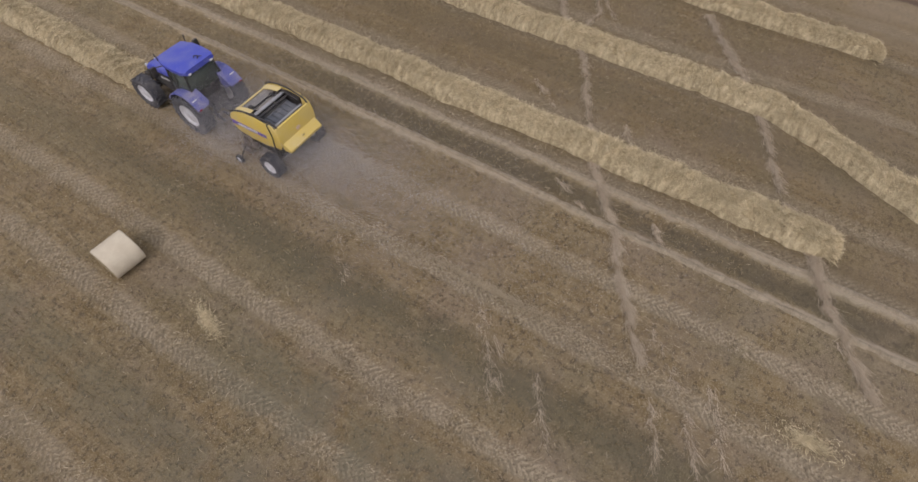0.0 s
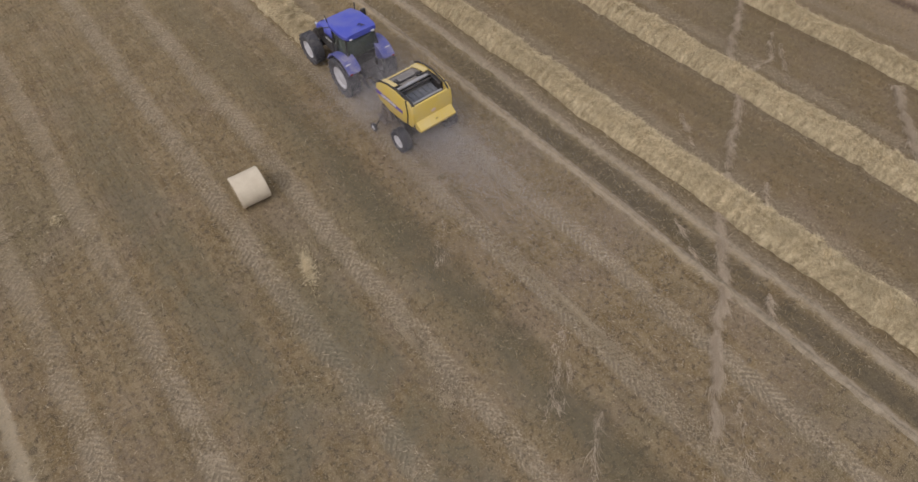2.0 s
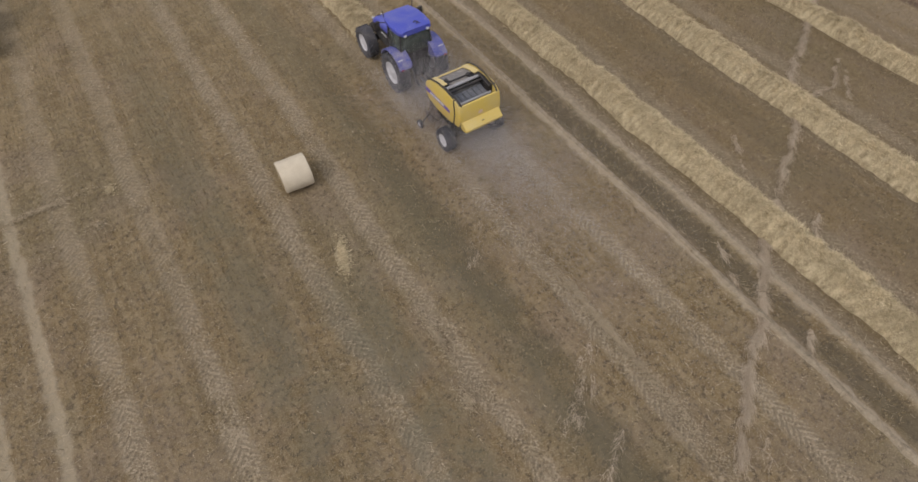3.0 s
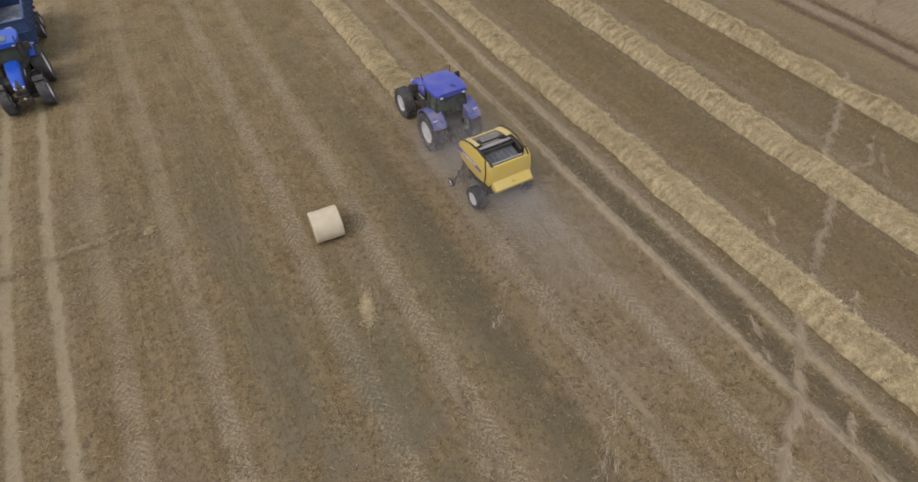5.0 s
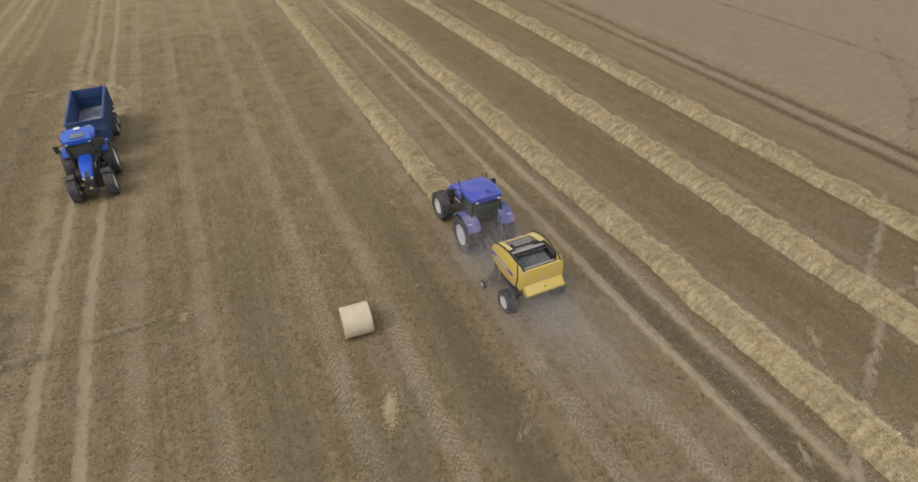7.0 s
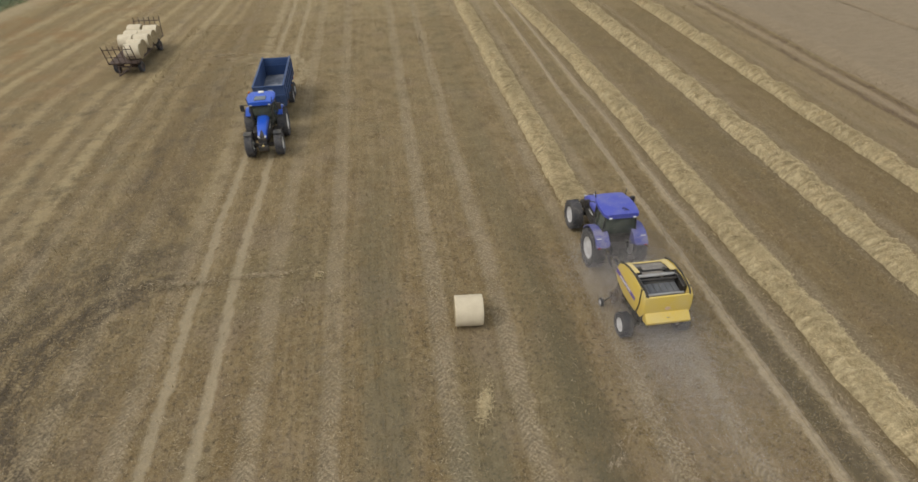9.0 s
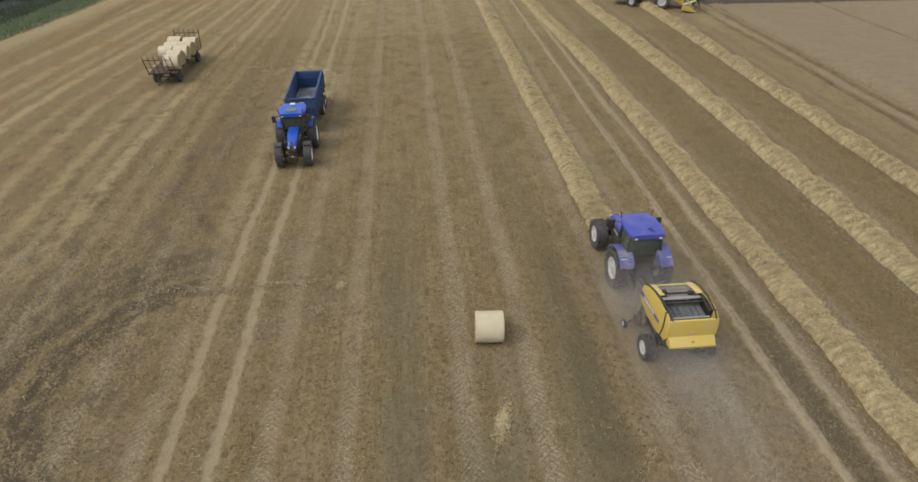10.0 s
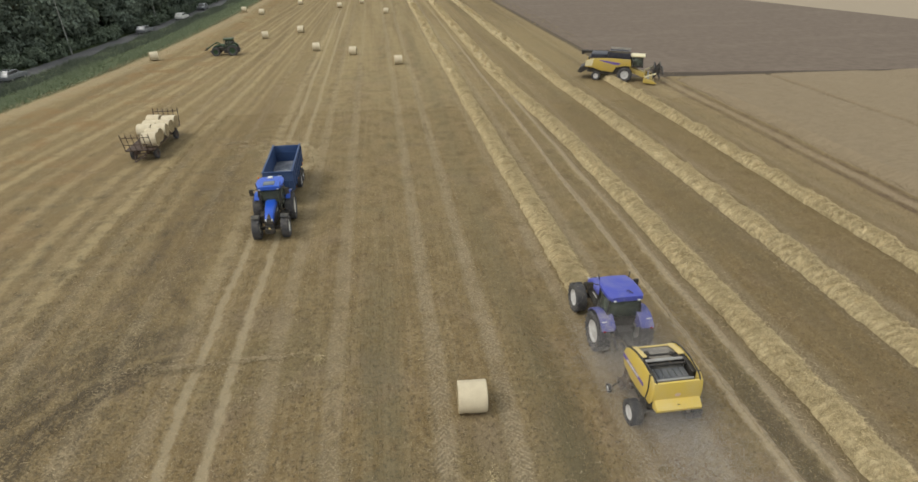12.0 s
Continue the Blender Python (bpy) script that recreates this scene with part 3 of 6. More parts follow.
def windrow_height(q, y, seed):
    """Height over the cross-section, q from -1 to 1."""
    side = np.abs(q)
    rib = np.sin((y + 0.40 * q + 0.25 * side) * 2 * math.pi / 0.64 + 2.0 * bumps(q * 0.3, y, seed + 7, 2.5))
    lump = 0.74 + (0.16 + 0.24 * np.clip((y + 6) / 20.0, 0, 1)) * rib * (0.65 + 0.35 * bumps(q * 0, y, seed + 8, 4.0)) + 0.10 * bumps(q * 0.8, y, seed, 0.55) + 0.14 * bumps(q * 0.5, y, seed + 1, 2.6)
    return 0.73 * np.clip(1 - side**2.6, 0, 1) ** 0.60 * lump


def windrow(x0, y0, y1, seed, half=0.92):
    """A long heap of straw with frayed sides and loose strands all over."""
    ob = thing("straw_windrow", "long golden straw windrow lying on the stubble", "windrow", "straw windrows")
    ys = np.concatenate([np.arange(y0, 60, 0.11), np.arange(60, y1, 0.6)])
    qs = np.linspace(-1, 1, 17)
    q, y = np.meshgrid(qs, ys)
    fray = half * (1 + 0.07 * bumps(q * 0, y, seed + 2, 0.9) + 0.05 * bumps(q * 0 + 5, y, seed + 3, 4.0))
    end = np.clip((y - y0) / 0.8, 0.02, 1) ** 0.5
    x = row_middle(x0, y, seed) + q * fray * (0.5 + 0.5 * end)
    z = windrow_height(q, y, seed) * end + np.where(np.abs(q) > 0.99, -0.06, 0.0)
    co = np.stack([x, y, z], -1).reshape(-1, 3)
    w, h = len(qs), len(ys)
    i = (np.arange(h - 1)[:, None] * w + np.arange(w - 1)[None]).ravel()
    heap = from_arrays("straw_body", co.tolist(), np.stack([i, i + 1, i + w + 1, i + w], -1).tolist(), M_HEAP, True)
    heap.parent = ob
    n = int((min(y1, 62) - y0) * 1350)
    sy = y0 + (min(y1, 62) - y0) * RND.uniform(0, 1, n) ** 1.35
    sq = np.clip(RND.normal(0, 0.5, n), -1.3, 1.3)
    sq = np.where(RND.uniform(size=n) < 0.93, np.clip(RND.normal(-0.05, 0.42, n), -0.92, 0.80), sq)
    sx = row_middle(x0, sy, seed) + sq * half
    sz = windrow_height(np.clip(sq, -1, 1), sy, seed) * np.clip((sy - y0) / 0.8, 0.02, 1) ** 0.5 + 0.01
    base = np.stack([sx, sy, sz], -1)
    ang = RND.normal(0.35, 0.9, n) + np.where(RND.uniform(size=n) < 0.5, math.pi, 0)
    base[:, 2] += np.abs(RND.normal(0, 0.025, n)) * (np.abs(sq) < 0.95)
    ln = RND.uniform(0.08, 0.28, n)
    tip = base + np.stack([np.cos(ang) * ln, np.sin(ang) * ln, RND.uniform(-0.06, 0.07, n)], -1)
    tip[:, 2] = np.maximum(tip[:, 2], 0.02)
    straws = ribbons("loose_straw", base, tip, RND.uniform(0.010, 0.025, n), M_STRAW)
    straws.parent = ob
    tagged(straws, "loose pale straw strands", kind="stuff")
    if y1 > 62:
        n = 14000
        sy = RND.uniform(60, 150, n)
        sq = np.clip(RND.normal(0, 0.45, n), -1.1, 1.1)
        base = np.stack([row_middle(x0, sy, seed) + sq * half, sy, windrow_height(np.clip(sq, -1, 1), sy, seed) + 0.01], -1)
        ln = RND.uniform(0.25, 0.6, n)
        ang = RND.normal(0.35, 0.5, n)
        tip = base + np.stack([np.cos(ang) * ln, np.sin(ang) * ln, RND.uniform(-0.05, 0.08, n)], -1)
        far = ribbons("loose_straw", base, tip, RND.uniform(0.05, 0.11, n), M_STRAW)
        far.parent = ob
        tagged(far, "loose pale straw strands", kind="stuff")
    return ob


windrow(7.45, START, 190, 1, 0.86)
windrow(14.85, -22.8, 190, 4, 0.84)
windrow(21.75, -34, 170, 6, 0.84)
windrow(28.5, -22.3, 55, 9, 0.66)


def scatter(n, x0, x1, y0, y1):
    return RND.uniform(x0, x1, n), RND.uniform(y0, y1, n)


def field_stuff():
    """Short cut stalks in drill rows, and loose straw along the tracks and furrows."""
    n = 330000
    x, y = scatter(n, -22, 37, -20, 46)
    x = np.round(x / 0.16) * 0.16 + RND.normal(0, 0.025, n)
    off = np.min(np.abs(x[:, None] - np.array(TRACKS + list(LINES) + [11.3, 13.1])[None]), axis=1)
    keep = (off > 0.42) | (RND.uniform(size=n) < 0.15)
    x, y = x[keep], y[keep]
    n = len(x)
    base = np.stack([x, y, ground_height(x, y) - 0.01], -1)
    tip = base + np.stack([RND.normal(0, 0.03, n), RND.normal(0, 0.03, n), RND.uniform(0.06, 0.15, n)], -1)
    tagged(ribbons("stubble", base, tip, RND.uniform(0.012, 0.03, n), M_STUB), "short brown cut stubble stalks in drill rows", "stubble", kind="stuff")
    n = 90000
    x, y = RND.uniform(-46.5, 36, n), 26 + RND.uniform(0, 1, n) ** 1.3 * 180
    base = np.stack([x, y, ground_height(x, y) - 0.01], -1)
    tip = base + np.stack([RND.normal(0, 0.06, n), RND.normal(0, 0.06, n), RND.uniform(0.06, 0.16, n)], -1)
    tagged(ribbons("stubble", base, tip, (0.014 + 0.0005 * (y - 26)) * RND.uniform(0.7, 1.4, n), M_STUB), "short straw-coloured stubble thinly covering the field", "stubble", kind="stuff")
    n = 110000
    x, y = scatter(n, -24, 37, -20, 60)
    pick = RND.uniform(size=n) < 0.72
    near = np.array(TRACKS + list(LINES) + [11.3, 13.1, 14.0, 20.9, MID])
    x[pick] = RND.choice(near, pick.sum()) + RND.normal(0, 0.42, pick.sum())
    base = np.stack([x, y, ground_height(x, y) + 0.02], -1)
    a_, ln = RND.uniform(0, 6.28, n), RND.uniform(0.08, 0.30, n)
    tip = base + np.stack([np.cos(a_) * ln, np.sin(a_) * ln, RND.uniform(0.0, 0.05, n)], -1)
    tagged(ribbons("scattered_straw", base, tip, RND.uniform(0.010, 0.024, n), M_LOOSE), "loose pale straw strewn over wheel tracks", "straw", kind="stuff")


field_stuff()


def straw_patch(x0, y0, rx, ry, n, seed, turn=0.0, material=M_STRAW):
    """A small spill of straw on the stubble."""
    n = 2 * n
    r = np.random.RandomState(seed)
    d, a_ = np.abs(r.normal(0, 0.55, n)), r.uniform(0, 6.28, n)
    px, py = d * np.cos(a_) * rx, d * np.sin(a_) * ry
    c, s = math.cos(turn), math.sin(turn)
    x, y = x0 + px * c - py * s, y0 + px * s + py * c
    base = np.stack([x, y, ground_height(x, y) + r.uniform(0.02, 0.10, n)], -1)
    a_, ln = r.uniform(0, 6.28, n), r.uniform(0.08, 0.26, n)
    tip = base + np.stack([np.cos(a_) * ln, np.sin(a_) * ln, r.uniform(-0.02, 0.04, n)], -1)
    tagged(ribbons("straw_spill", base, tip, r.uniform(0.012, 0.022, n), material), "small spill of golden straw on the stubble", "straw", kind="stuff")


straw_patch(-0.08, -4.5, 0.24, 1.0, 900, 1, -0.33)
straw_patch(-6.75, 3.85, 0.22, 0.35, 130, 2)
straw_patch(-7.6, 2.15, 0.4, 0.3, 130, 3, material=M_LOOSE)
straw_patch(0.8, -11.8, 0.3, 0.7, 260, 4, material=M_LOOSE)
straw_patch(1.15, -9.4, 0.22, 1.9, 500, 5, material=M_LOOSE)
straw_patch(6.85, -23.4, 0.45, 0.95, 800, 6, 0.1)
straw_patch(6.35, -12.5, 0.35, 8.0, 2400, 7, material=M_LOOSE)
straw_patch(1.2, 38.0, 0.3, 3.2, 500, 8, material=M_LOOSE)
straw_patch(-13.0, 4.2, 0.35, 2.6, 700, 9, 1.52, M_LOOSE)
straw_patch(-9.3, 4.3, 0.25, 2.2, 450, 10, 1.56, M_LOOSE)


def weed_line(spots, n, seed, wide=0.085, material=M_WEED):
    """A ragged trail of pale dry weed stems across the rows; n strands to each span between its spots."""
    r = np.random.RandomState(seed)
    base, tip = [], []
    for a_, b_ in zip(spots[:-1], spots[1:]):
        span = math.hypot(b_[0] - a_[0], b_[1] - a_[1]) / 4.0
        t = r.uniform(0, 1, n)
        gap = np.sin(t * 9.0 * span + seed * 1.7) + np.sin(t * 23.0 * span + seed * 0.9) + 0.6 * np.sin(t * 3.1 * span + seed)
        t = t[gap > r.uniform(-1.7, 0.9, n)]
        m = len(t)
        bend = np.sin(t * math.pi) * (0.07 * np.sin(t * 7 + seed) + 0.05 * np.sin(t * 19 + 2 * seed))
        along = math.atan2(b_[1] - a_[1], b_[0] - a_[0])
        off = bend + r.normal(0, wide * 0.7, m) * (0.5 + 1.1 * np.sin(t * 17 * span + seed) ** 2)
        x = a_[0] + (b_[0] - a_[0]) * t - math.sin(along) * off
        y = a_[1] + (b_[1] - a_[1]) * t + math.cos(along) * off
        p = np.stack([x, y, ground_height(x, y) + r.uniform(0.02, 0.08, m)], -1)
        ang, ln = along + r.normal(0, 0.42, m), r.uniform(0.15, 0.60, m)
        base.append(p)
        tip.append(p + np.stack([np.cos(ang) * ln, np.sin(ang) * ln, r.uniform(0.0, 0.07, m)], -1))
    base, tip = np.concatenate(base), np.concatenate(tip)
    tagged(ribbons("dry_weeds", base, tip, r.uniform(0.006, 0.014, len(base)), material), "ragged line of pale dry weed stems across the stubble", "weeds", kind="stuff")


TRAILS = [
    (((30.6, -3.0), (26.7, -5.3), (23.4, -7.0), (20.8, -9.3), (16.3, -11.8), (13.8, -13.1), (11.5, -15.0), (9.2, -16.2), (6.6, -18.1)), 2420, 0.11),
    (((27.4, -13.7), (24.9, -15.5), (23.3, -16.8), (20.1, -18.6), (16.1, -20.5), (14.0, -22.1), (12.2, -22.9), (9.4, -24.9)), 2640, 0.12),
    (((26.6, -7.4), (24.4, -8.7), (22.9, -8.5)), 572, 0.07),
    (((26.1, -8.2), (23.5, -10.2)), 572, 0.06),
    (((17.7, -8.2), (16.5, -9.8)), 484, 0.08),
    (((12.5, -11.9), (11.6, -13.6)), 440, 0.08),
    (((13.0, -13.6), (11.7, -14.8)), 528, 0.09),
    (((12.4, -16.3), (11.7, -16.8)), 330, 0.04),
    (((17.0, -13.2), (15.9, -13.9)), 330, 0.05),
]
TUFTS = [
    (((4.9, -12.6), (4.1, -13.5), (2.8, -14.8)), 131, 0.11),
    (((5.2, -12.9), (4.3, -13.9), (3.4, -14.3)), 105, 0.09),
    (((5.9, -12.0), (4.4, -13.4), (2.7, -14.4)), 148, 0.12),
    (((5.6, -18.7), (4.6, -19.3), (3.3, -19.8)), 193, 0.09),
    (((5.8, -19.9), (4.9, -20.3), (4.0, -20.9)), 176, 0.09),
    (((7.0, -20.2), (6.0, -20.9), (4.7, -21.4)), 131, 0.09),
    (((4.4, -15.3), (3.5, -15.8), (2.5, -16.6)), 96, 0.08),
    (((5.3, -6.0), (4.5, -6.7), (3.5, -7.7)), 78, 0.09),
    (((4.8, -6.5), (4.0, -7.6)), 96, 0.09),
    (((8.4, -17.2), (7.3, -18.6), (6.4, -19.4)), 113, 0.12),
]
for k, (spots, n, wide) in enumerate(TRAILS + TUFTS):
    weed_line(spots, n, k, wide)
# straw dragged round where a machine has turned
for k, (spots, n) in enumerate(((((-18.2, 36.2), (-15.2, 36.5), (-12.9, 35.9), (-10.6, 35.2), (-9.4, 32.1), (-9.4, 28.5), (-10.7, 26.7)), 700),
                                (((-16.8, 35.2), (-14.0, 35.5), (-11.6, 34.0), (-10.6, 31.2)), 420), (((-14.6, 33.6), (-12.6, 33.8), (-11.4, 31.6), (-11.2, 28.0)), 420))):
    weed_line(spots, n, 40 + k, 0.24, M_LOOSE)


def clods(name, x0, half, height, seed, y0=-28, y1=75):
    """A low broken ridge of soil and straw along a furrow."""
    ys = np.arange(y0, y1, 0.16)
    qs = np.linspace(-1, 1, 7)
    q, y = np.meshgrid(qs, ys)
    x = x0 + 0.12 * np.sin(y / 7.0 + seed) + q * half * (1 + 0.3 * bumps(q * 0, y, seed, 1.4))
    z = height * (1 - q**2) * np.clip(0.55 + 0.75 * bumps(q, y, seed + 5, 0.8) + 0.4 * bumps(q * 0, y, seed + 6, 0.3), 0.05, 1.5) + np.where(np.abs(q) > 0.99, -0.12, 0.0) + ground_height(x, y)
    co = np.stack([x, y, z], -1).reshape(-1, 3)
    w, h = len(qs), len(ys)
    i = (np.arange(h - 1)[:, None] * w + np.arange(w - 1)[None]).ravel()
    ob = from_arrays(name, co.tolist(), np.stack([i, i + 1, i + w + 1, i + w], -1).tolist(), M_SOIL, True)
    tagged(ob, "low pale ridge of crumbled soil and chaff beside a furrow", "ridge", kind="stuff")


clods("furrow_ridge", 11.3, 0.15, 0.11, 2)
clods("furrow_ridge", 13.1, 0.15, 0.07, 5)


def standing_crop():
    """Uncut ripe crop: a rough top with a ragged cut edge, and ears standing out of it."""
    xs = np.concatenate([np.arange(37.1, 60, 0.3), np.arange(60, 210, 4.0)])
    ys = np.concatenate([np.arange(-60, 55.0, 0.5), [55.4]])

    def top(x, y):
        z = 0.52 + 0.02 * bumps(x, y, 11, 3.2) + 0.012 * bumps(x, y, 12, 0.9)
        for k in range(3):
            z = z - 0.22 * np.exp(-(((x - (51 + 17 * k) - 0.4 * np.sin(y / 11.0 + k)) / 0.35) ** 2))
        for (ax, ay), (bx, by) in (((36.5, -0.5), (44.4, 4.2)), ((44.4, 4.2), (55.0, 14.0)), ((41.5, 0.5), (45.5, 2.2))):
            t = np.clip(((x - ax) * (bx - ax) + (y - ay) * (by - ay)) / ((bx - ax) ** 2 + (by - ay) ** 2), 0, 1)
            off = np.hypot(x - ax - t * (bx - ax), y - ay - t * (by - ay)) + 0.2 * bumps(x, y, 13, 2.5)
            z = z - 0.16 * np.exp(-((off / 0.30) ** 2))
        return np.where((x < 37.15) | (y > 55.2), -0.05, z * np.clip((x - 37.0) / 1.8, 0.1, 1))

    tagged(grid_mesh("standing_crop", xs, ys, top, M_CROP), "uncut ripe standing crop, dull pinkish tan", "crop", kind="stuff")
    n = 110000
    x, y = 37.1 + np.abs(RND.normal(0, 13, n)), RND.uniform(-20, 55.0, n)
    ramp = np.clip((x - 37.0) / 1.8, 0.1, 1)
    base = np.stack([x, y, 0.25 * ramp], -1)
    tip = base + np.stack([RND.normal(0, 0.08, n), RND.normal(0, 0.08, n), RND.uniform(0.28, 0.42, n) * (0.35 + 0.65 * ramp)], -1)
    tagged(ribbons("crop_ears", base, tip, RND.uniform(0.02, 0.045, n), M_EARS), "ripe ears on top of the standing crop", "crop", kind="stuff")


standing_crop()


def road_x(y, off=0.0):
    """The near edge of the road, which bends gently along the field."""
    return -44.5 - 8.6 * math.exp((60 - y) / 55.0) + off


def field_edge(y):
    return -36.4 - 9.4 * np.exp((50 - y) / 45.0)


def road_side():
    bm = B()
    ys = [10 + 6 * k for k in range(70)]
    ring = [[bm.verts.new((road_x(y, o), y, z)) for o, z in ((-3.8, 0.0), (-3.8, 0.10), (0, 0.10), (0, 0.0))] for y in ys]
    for a_, b_ in zip(ring[:-1], ring[1:]):
        for k in range(3):
            bm.faces.new((a_[k], a_[k + 1], b_[k + 1], b_[k]))
    tagged(part("road", bm, M_ASPHALT, soft=False), "dull grey asphalt road beside the field", "road", kind="structure")
    n = 90000
    y = RND.uniform(20, 260, n)
    rim, kerb = field_edge(y), -44.3 - 8.6 * np.exp((60 - y) / 55.0)
    x = rim - 0.1 + (kerb - rim) * RND.uniform(0, 1, n)
    base = np.stack([x, y, 0 * x], -1)
    hgt = RND.uniform(0.15, 0.7, n) * (0.6 + 0.4 * np.sin(x * 1.3 + np.sin(y / 6)))
    tip = base + np.stack([RND.normal(0, 0.15, n), RND.normal(0, 0.15, n), np.abs(hgt) + 0.1], -1)
    dry = np.clip(1 - (rim - x) / 1.6, 0, 1) > RND.uniform(0, 1.2, n)
    tip[dry, 2] *= 0.5
    tagged(ribbons("dry_grass", base[dry], tip[dry], RND.uniform(0.04, 0.10, dry.sum()), M_LOOSE), "dry straw-coloured grass along the edge of the field", "grass", kind="stuff")
    base, tip, n = base[~dry], tip[~dry], int((~dry).sum())
    tagged(ribbons("verge_grass", base, tip, RND.uniform(0.04, 0.10, n), M_GRASS), "long green grass on the verge between road and field", "grass", kind="stuff")
    n = 42000
    y = RND.uniform(20, 260, n)
    rim, kerb = field_edge(y), -44.3 - 8.6 * np.exp((60 - y) / 55.0)
    x = kerb + (rim - kerb) * 0.42 * RND.uniform(0, 1, n) ** 1.4
    base = np.stack([x, y, 0 * x], -1)
    tip = base + np.stack([RND.normal(0, 0.2, n), RND.normal(0, 0.2, n), RND.uniform(0.35, 1.15, n) * (0.75 + 0.25 * np.sin(y / 2.3 + np.sin(y / 7.1)))], -1)
    tagged(ribbons("tall_weeds", base, tip, RND.uniform(0.05, 0.14, n), M_TALL), "tall grey-green weeds along the road's edge", "weeds", kind="stuff")


road_side()


def leaf_cloud(name, blobs, n, size, material, seed, parent):
    """Many small leaves laid over uneven clumps, with gaps between."""
    r = np.random.RandomState(seed)
    pts, nor = [], []
    for (cx, cy, cz, rad) in blobs:
        k = int(n * rad**2 / sum(b[3] ** 2 for b in blobs))
        d = r.normal(size=(k, 3))
        d /= np.linalg.norm(d, axis=1, keepdims=True)
        rr = rad * r.uniform(0.62, 1.08, (k, 1)) * (1 + 0.16 * np.sin(d[:, :1] * 7 + cx) * np.sin(d[:, 1:2] * 6 + cy))
        pts.append(np.array((cx, cy, cz)) + d * rr * (1, 1, 0.85))
        nor.append(d)
    p, d = np.concatenate(pts), np.concatenate(nor)
    d = d + r.normal(0, 0.6, d.shape)
    d /= np.linalg.norm(d, axis=1, keepdims=True)
    e1 = np.cross(d, r.normal(size=d.shape))
    e1 /= np.linalg.norm(e1, axis=1, keepdims=True)
    e2 = np.cross(d, e1)
    s = size * r.uniform(0.6, 1.3, (len(p), 1))
    co = np.stack([p - e1 * s, p + e2 * s * 0.6, p + e1 * s, p - e2 * s * 0.6], 1).reshape(-1, 3)
    ob = from_arrays(name, co.tolist(), np.arange(len(co)).reshape(-1, 4).tolist(), material)
    ob.parent = parent
    return ob


def tree(height, rad, seed, leaf):
    r = np.random.RandomState(seed)
    ob = thing("tree", "dense dark green broadleaf tree beyond the road", "tree", "trees along the road")
    bm = B()
    rod(bm, (0, 0, -0.2), (0.1, 0.1, height * 0.55), 0.26, 0.14, seg=8)
    blobs = []
    for k in range(13):
        a_ = k * 2.4 + r.uniform(-0.4, 0.4)
        z = height * r.uniform(0.16, 0.86)
        d = rad * r.uniform(0.35, 0.8) * (1.15 - 0.5 * z / height)
        tip = (d * math.cos(a_), d * math.sin(a_), z)
        rod(bm, (0.05, 0.05, z * 0.6), tip, 0.10, 0.04, seg=5)
        blobs.append((*tip, rad * r.uniform(0.30, 0.52)))
    blobs.append((0, 0, height * 0.85, rad * 0.5))
    part("trunk", bm, M_BARK, ob)
    leaf_cloud("crown", blobs, 6200, 0.31, leaf, seed, ob)
    return ob


def shrub(seed):
    r = np.random.RandomState(seed)
    ob = thing("shrub", "dark green roadside shrub", "shrub", "shrubs along the road")
    bm = B()
    blobs = []
    for k in range(6):
        tip = (r.uniform(-1.4, 1.4), r.uniform(-1.6, 1.6), r.uniform(0.5, 1.9))
        rod(bm, (0, 0, -0.1), tip, 0.05, 0.02, seg=5)
        blobs.append((*tip, r.uniform(0.7, 1.1)))
    part("stems", bm, M_BARK, ob)
    leaf_cloud("leaves", blobs, 1100, 0.22, M_LEAF_B, seed, ob)
    return ob


def woods():
    kinds = [tree(9.5, 4.2, 21, M_LEAF), tree(7.5, 3.6, 22, M_LEAF_B), tree(11.5, 4.6, 23, M_LEAF)]
    r = np.random.RandomState(5)
    spots = []
    for row, off in enumerate((-8.0, -13.5, -20.5)):
        for k in range(30 - 4 * row):
            y = 44 + k * (5.2 + 1.0 * row) + r.uniform(-1.6, 1.6)
            spots.append((road_x(y, off) + r.uniform(-1.4, 1.4), y))
    for k, (x, y) in enumerate(spots):
        m = pose(x, y, 0, 0, 0, r.uniform(0, 360))
        if k < 3:
            kinds[k].matrix_basis = m
        else:
            copy_thing(kinds[r.randint(3)], m)
    first = shrub(31)
    first.matrix_basis = pose(road_x(58, -5.4), 58, 0)
    for k in range(46):
        y = 61 + k * 3.3 + r.uniform(-1, 1)
        copy_thing(first, pose(road_x(y, -5.4) + r.uniform(-0.7, 0.5), y, 0, 0, 0, r.uniform(0, 360)))


woods()

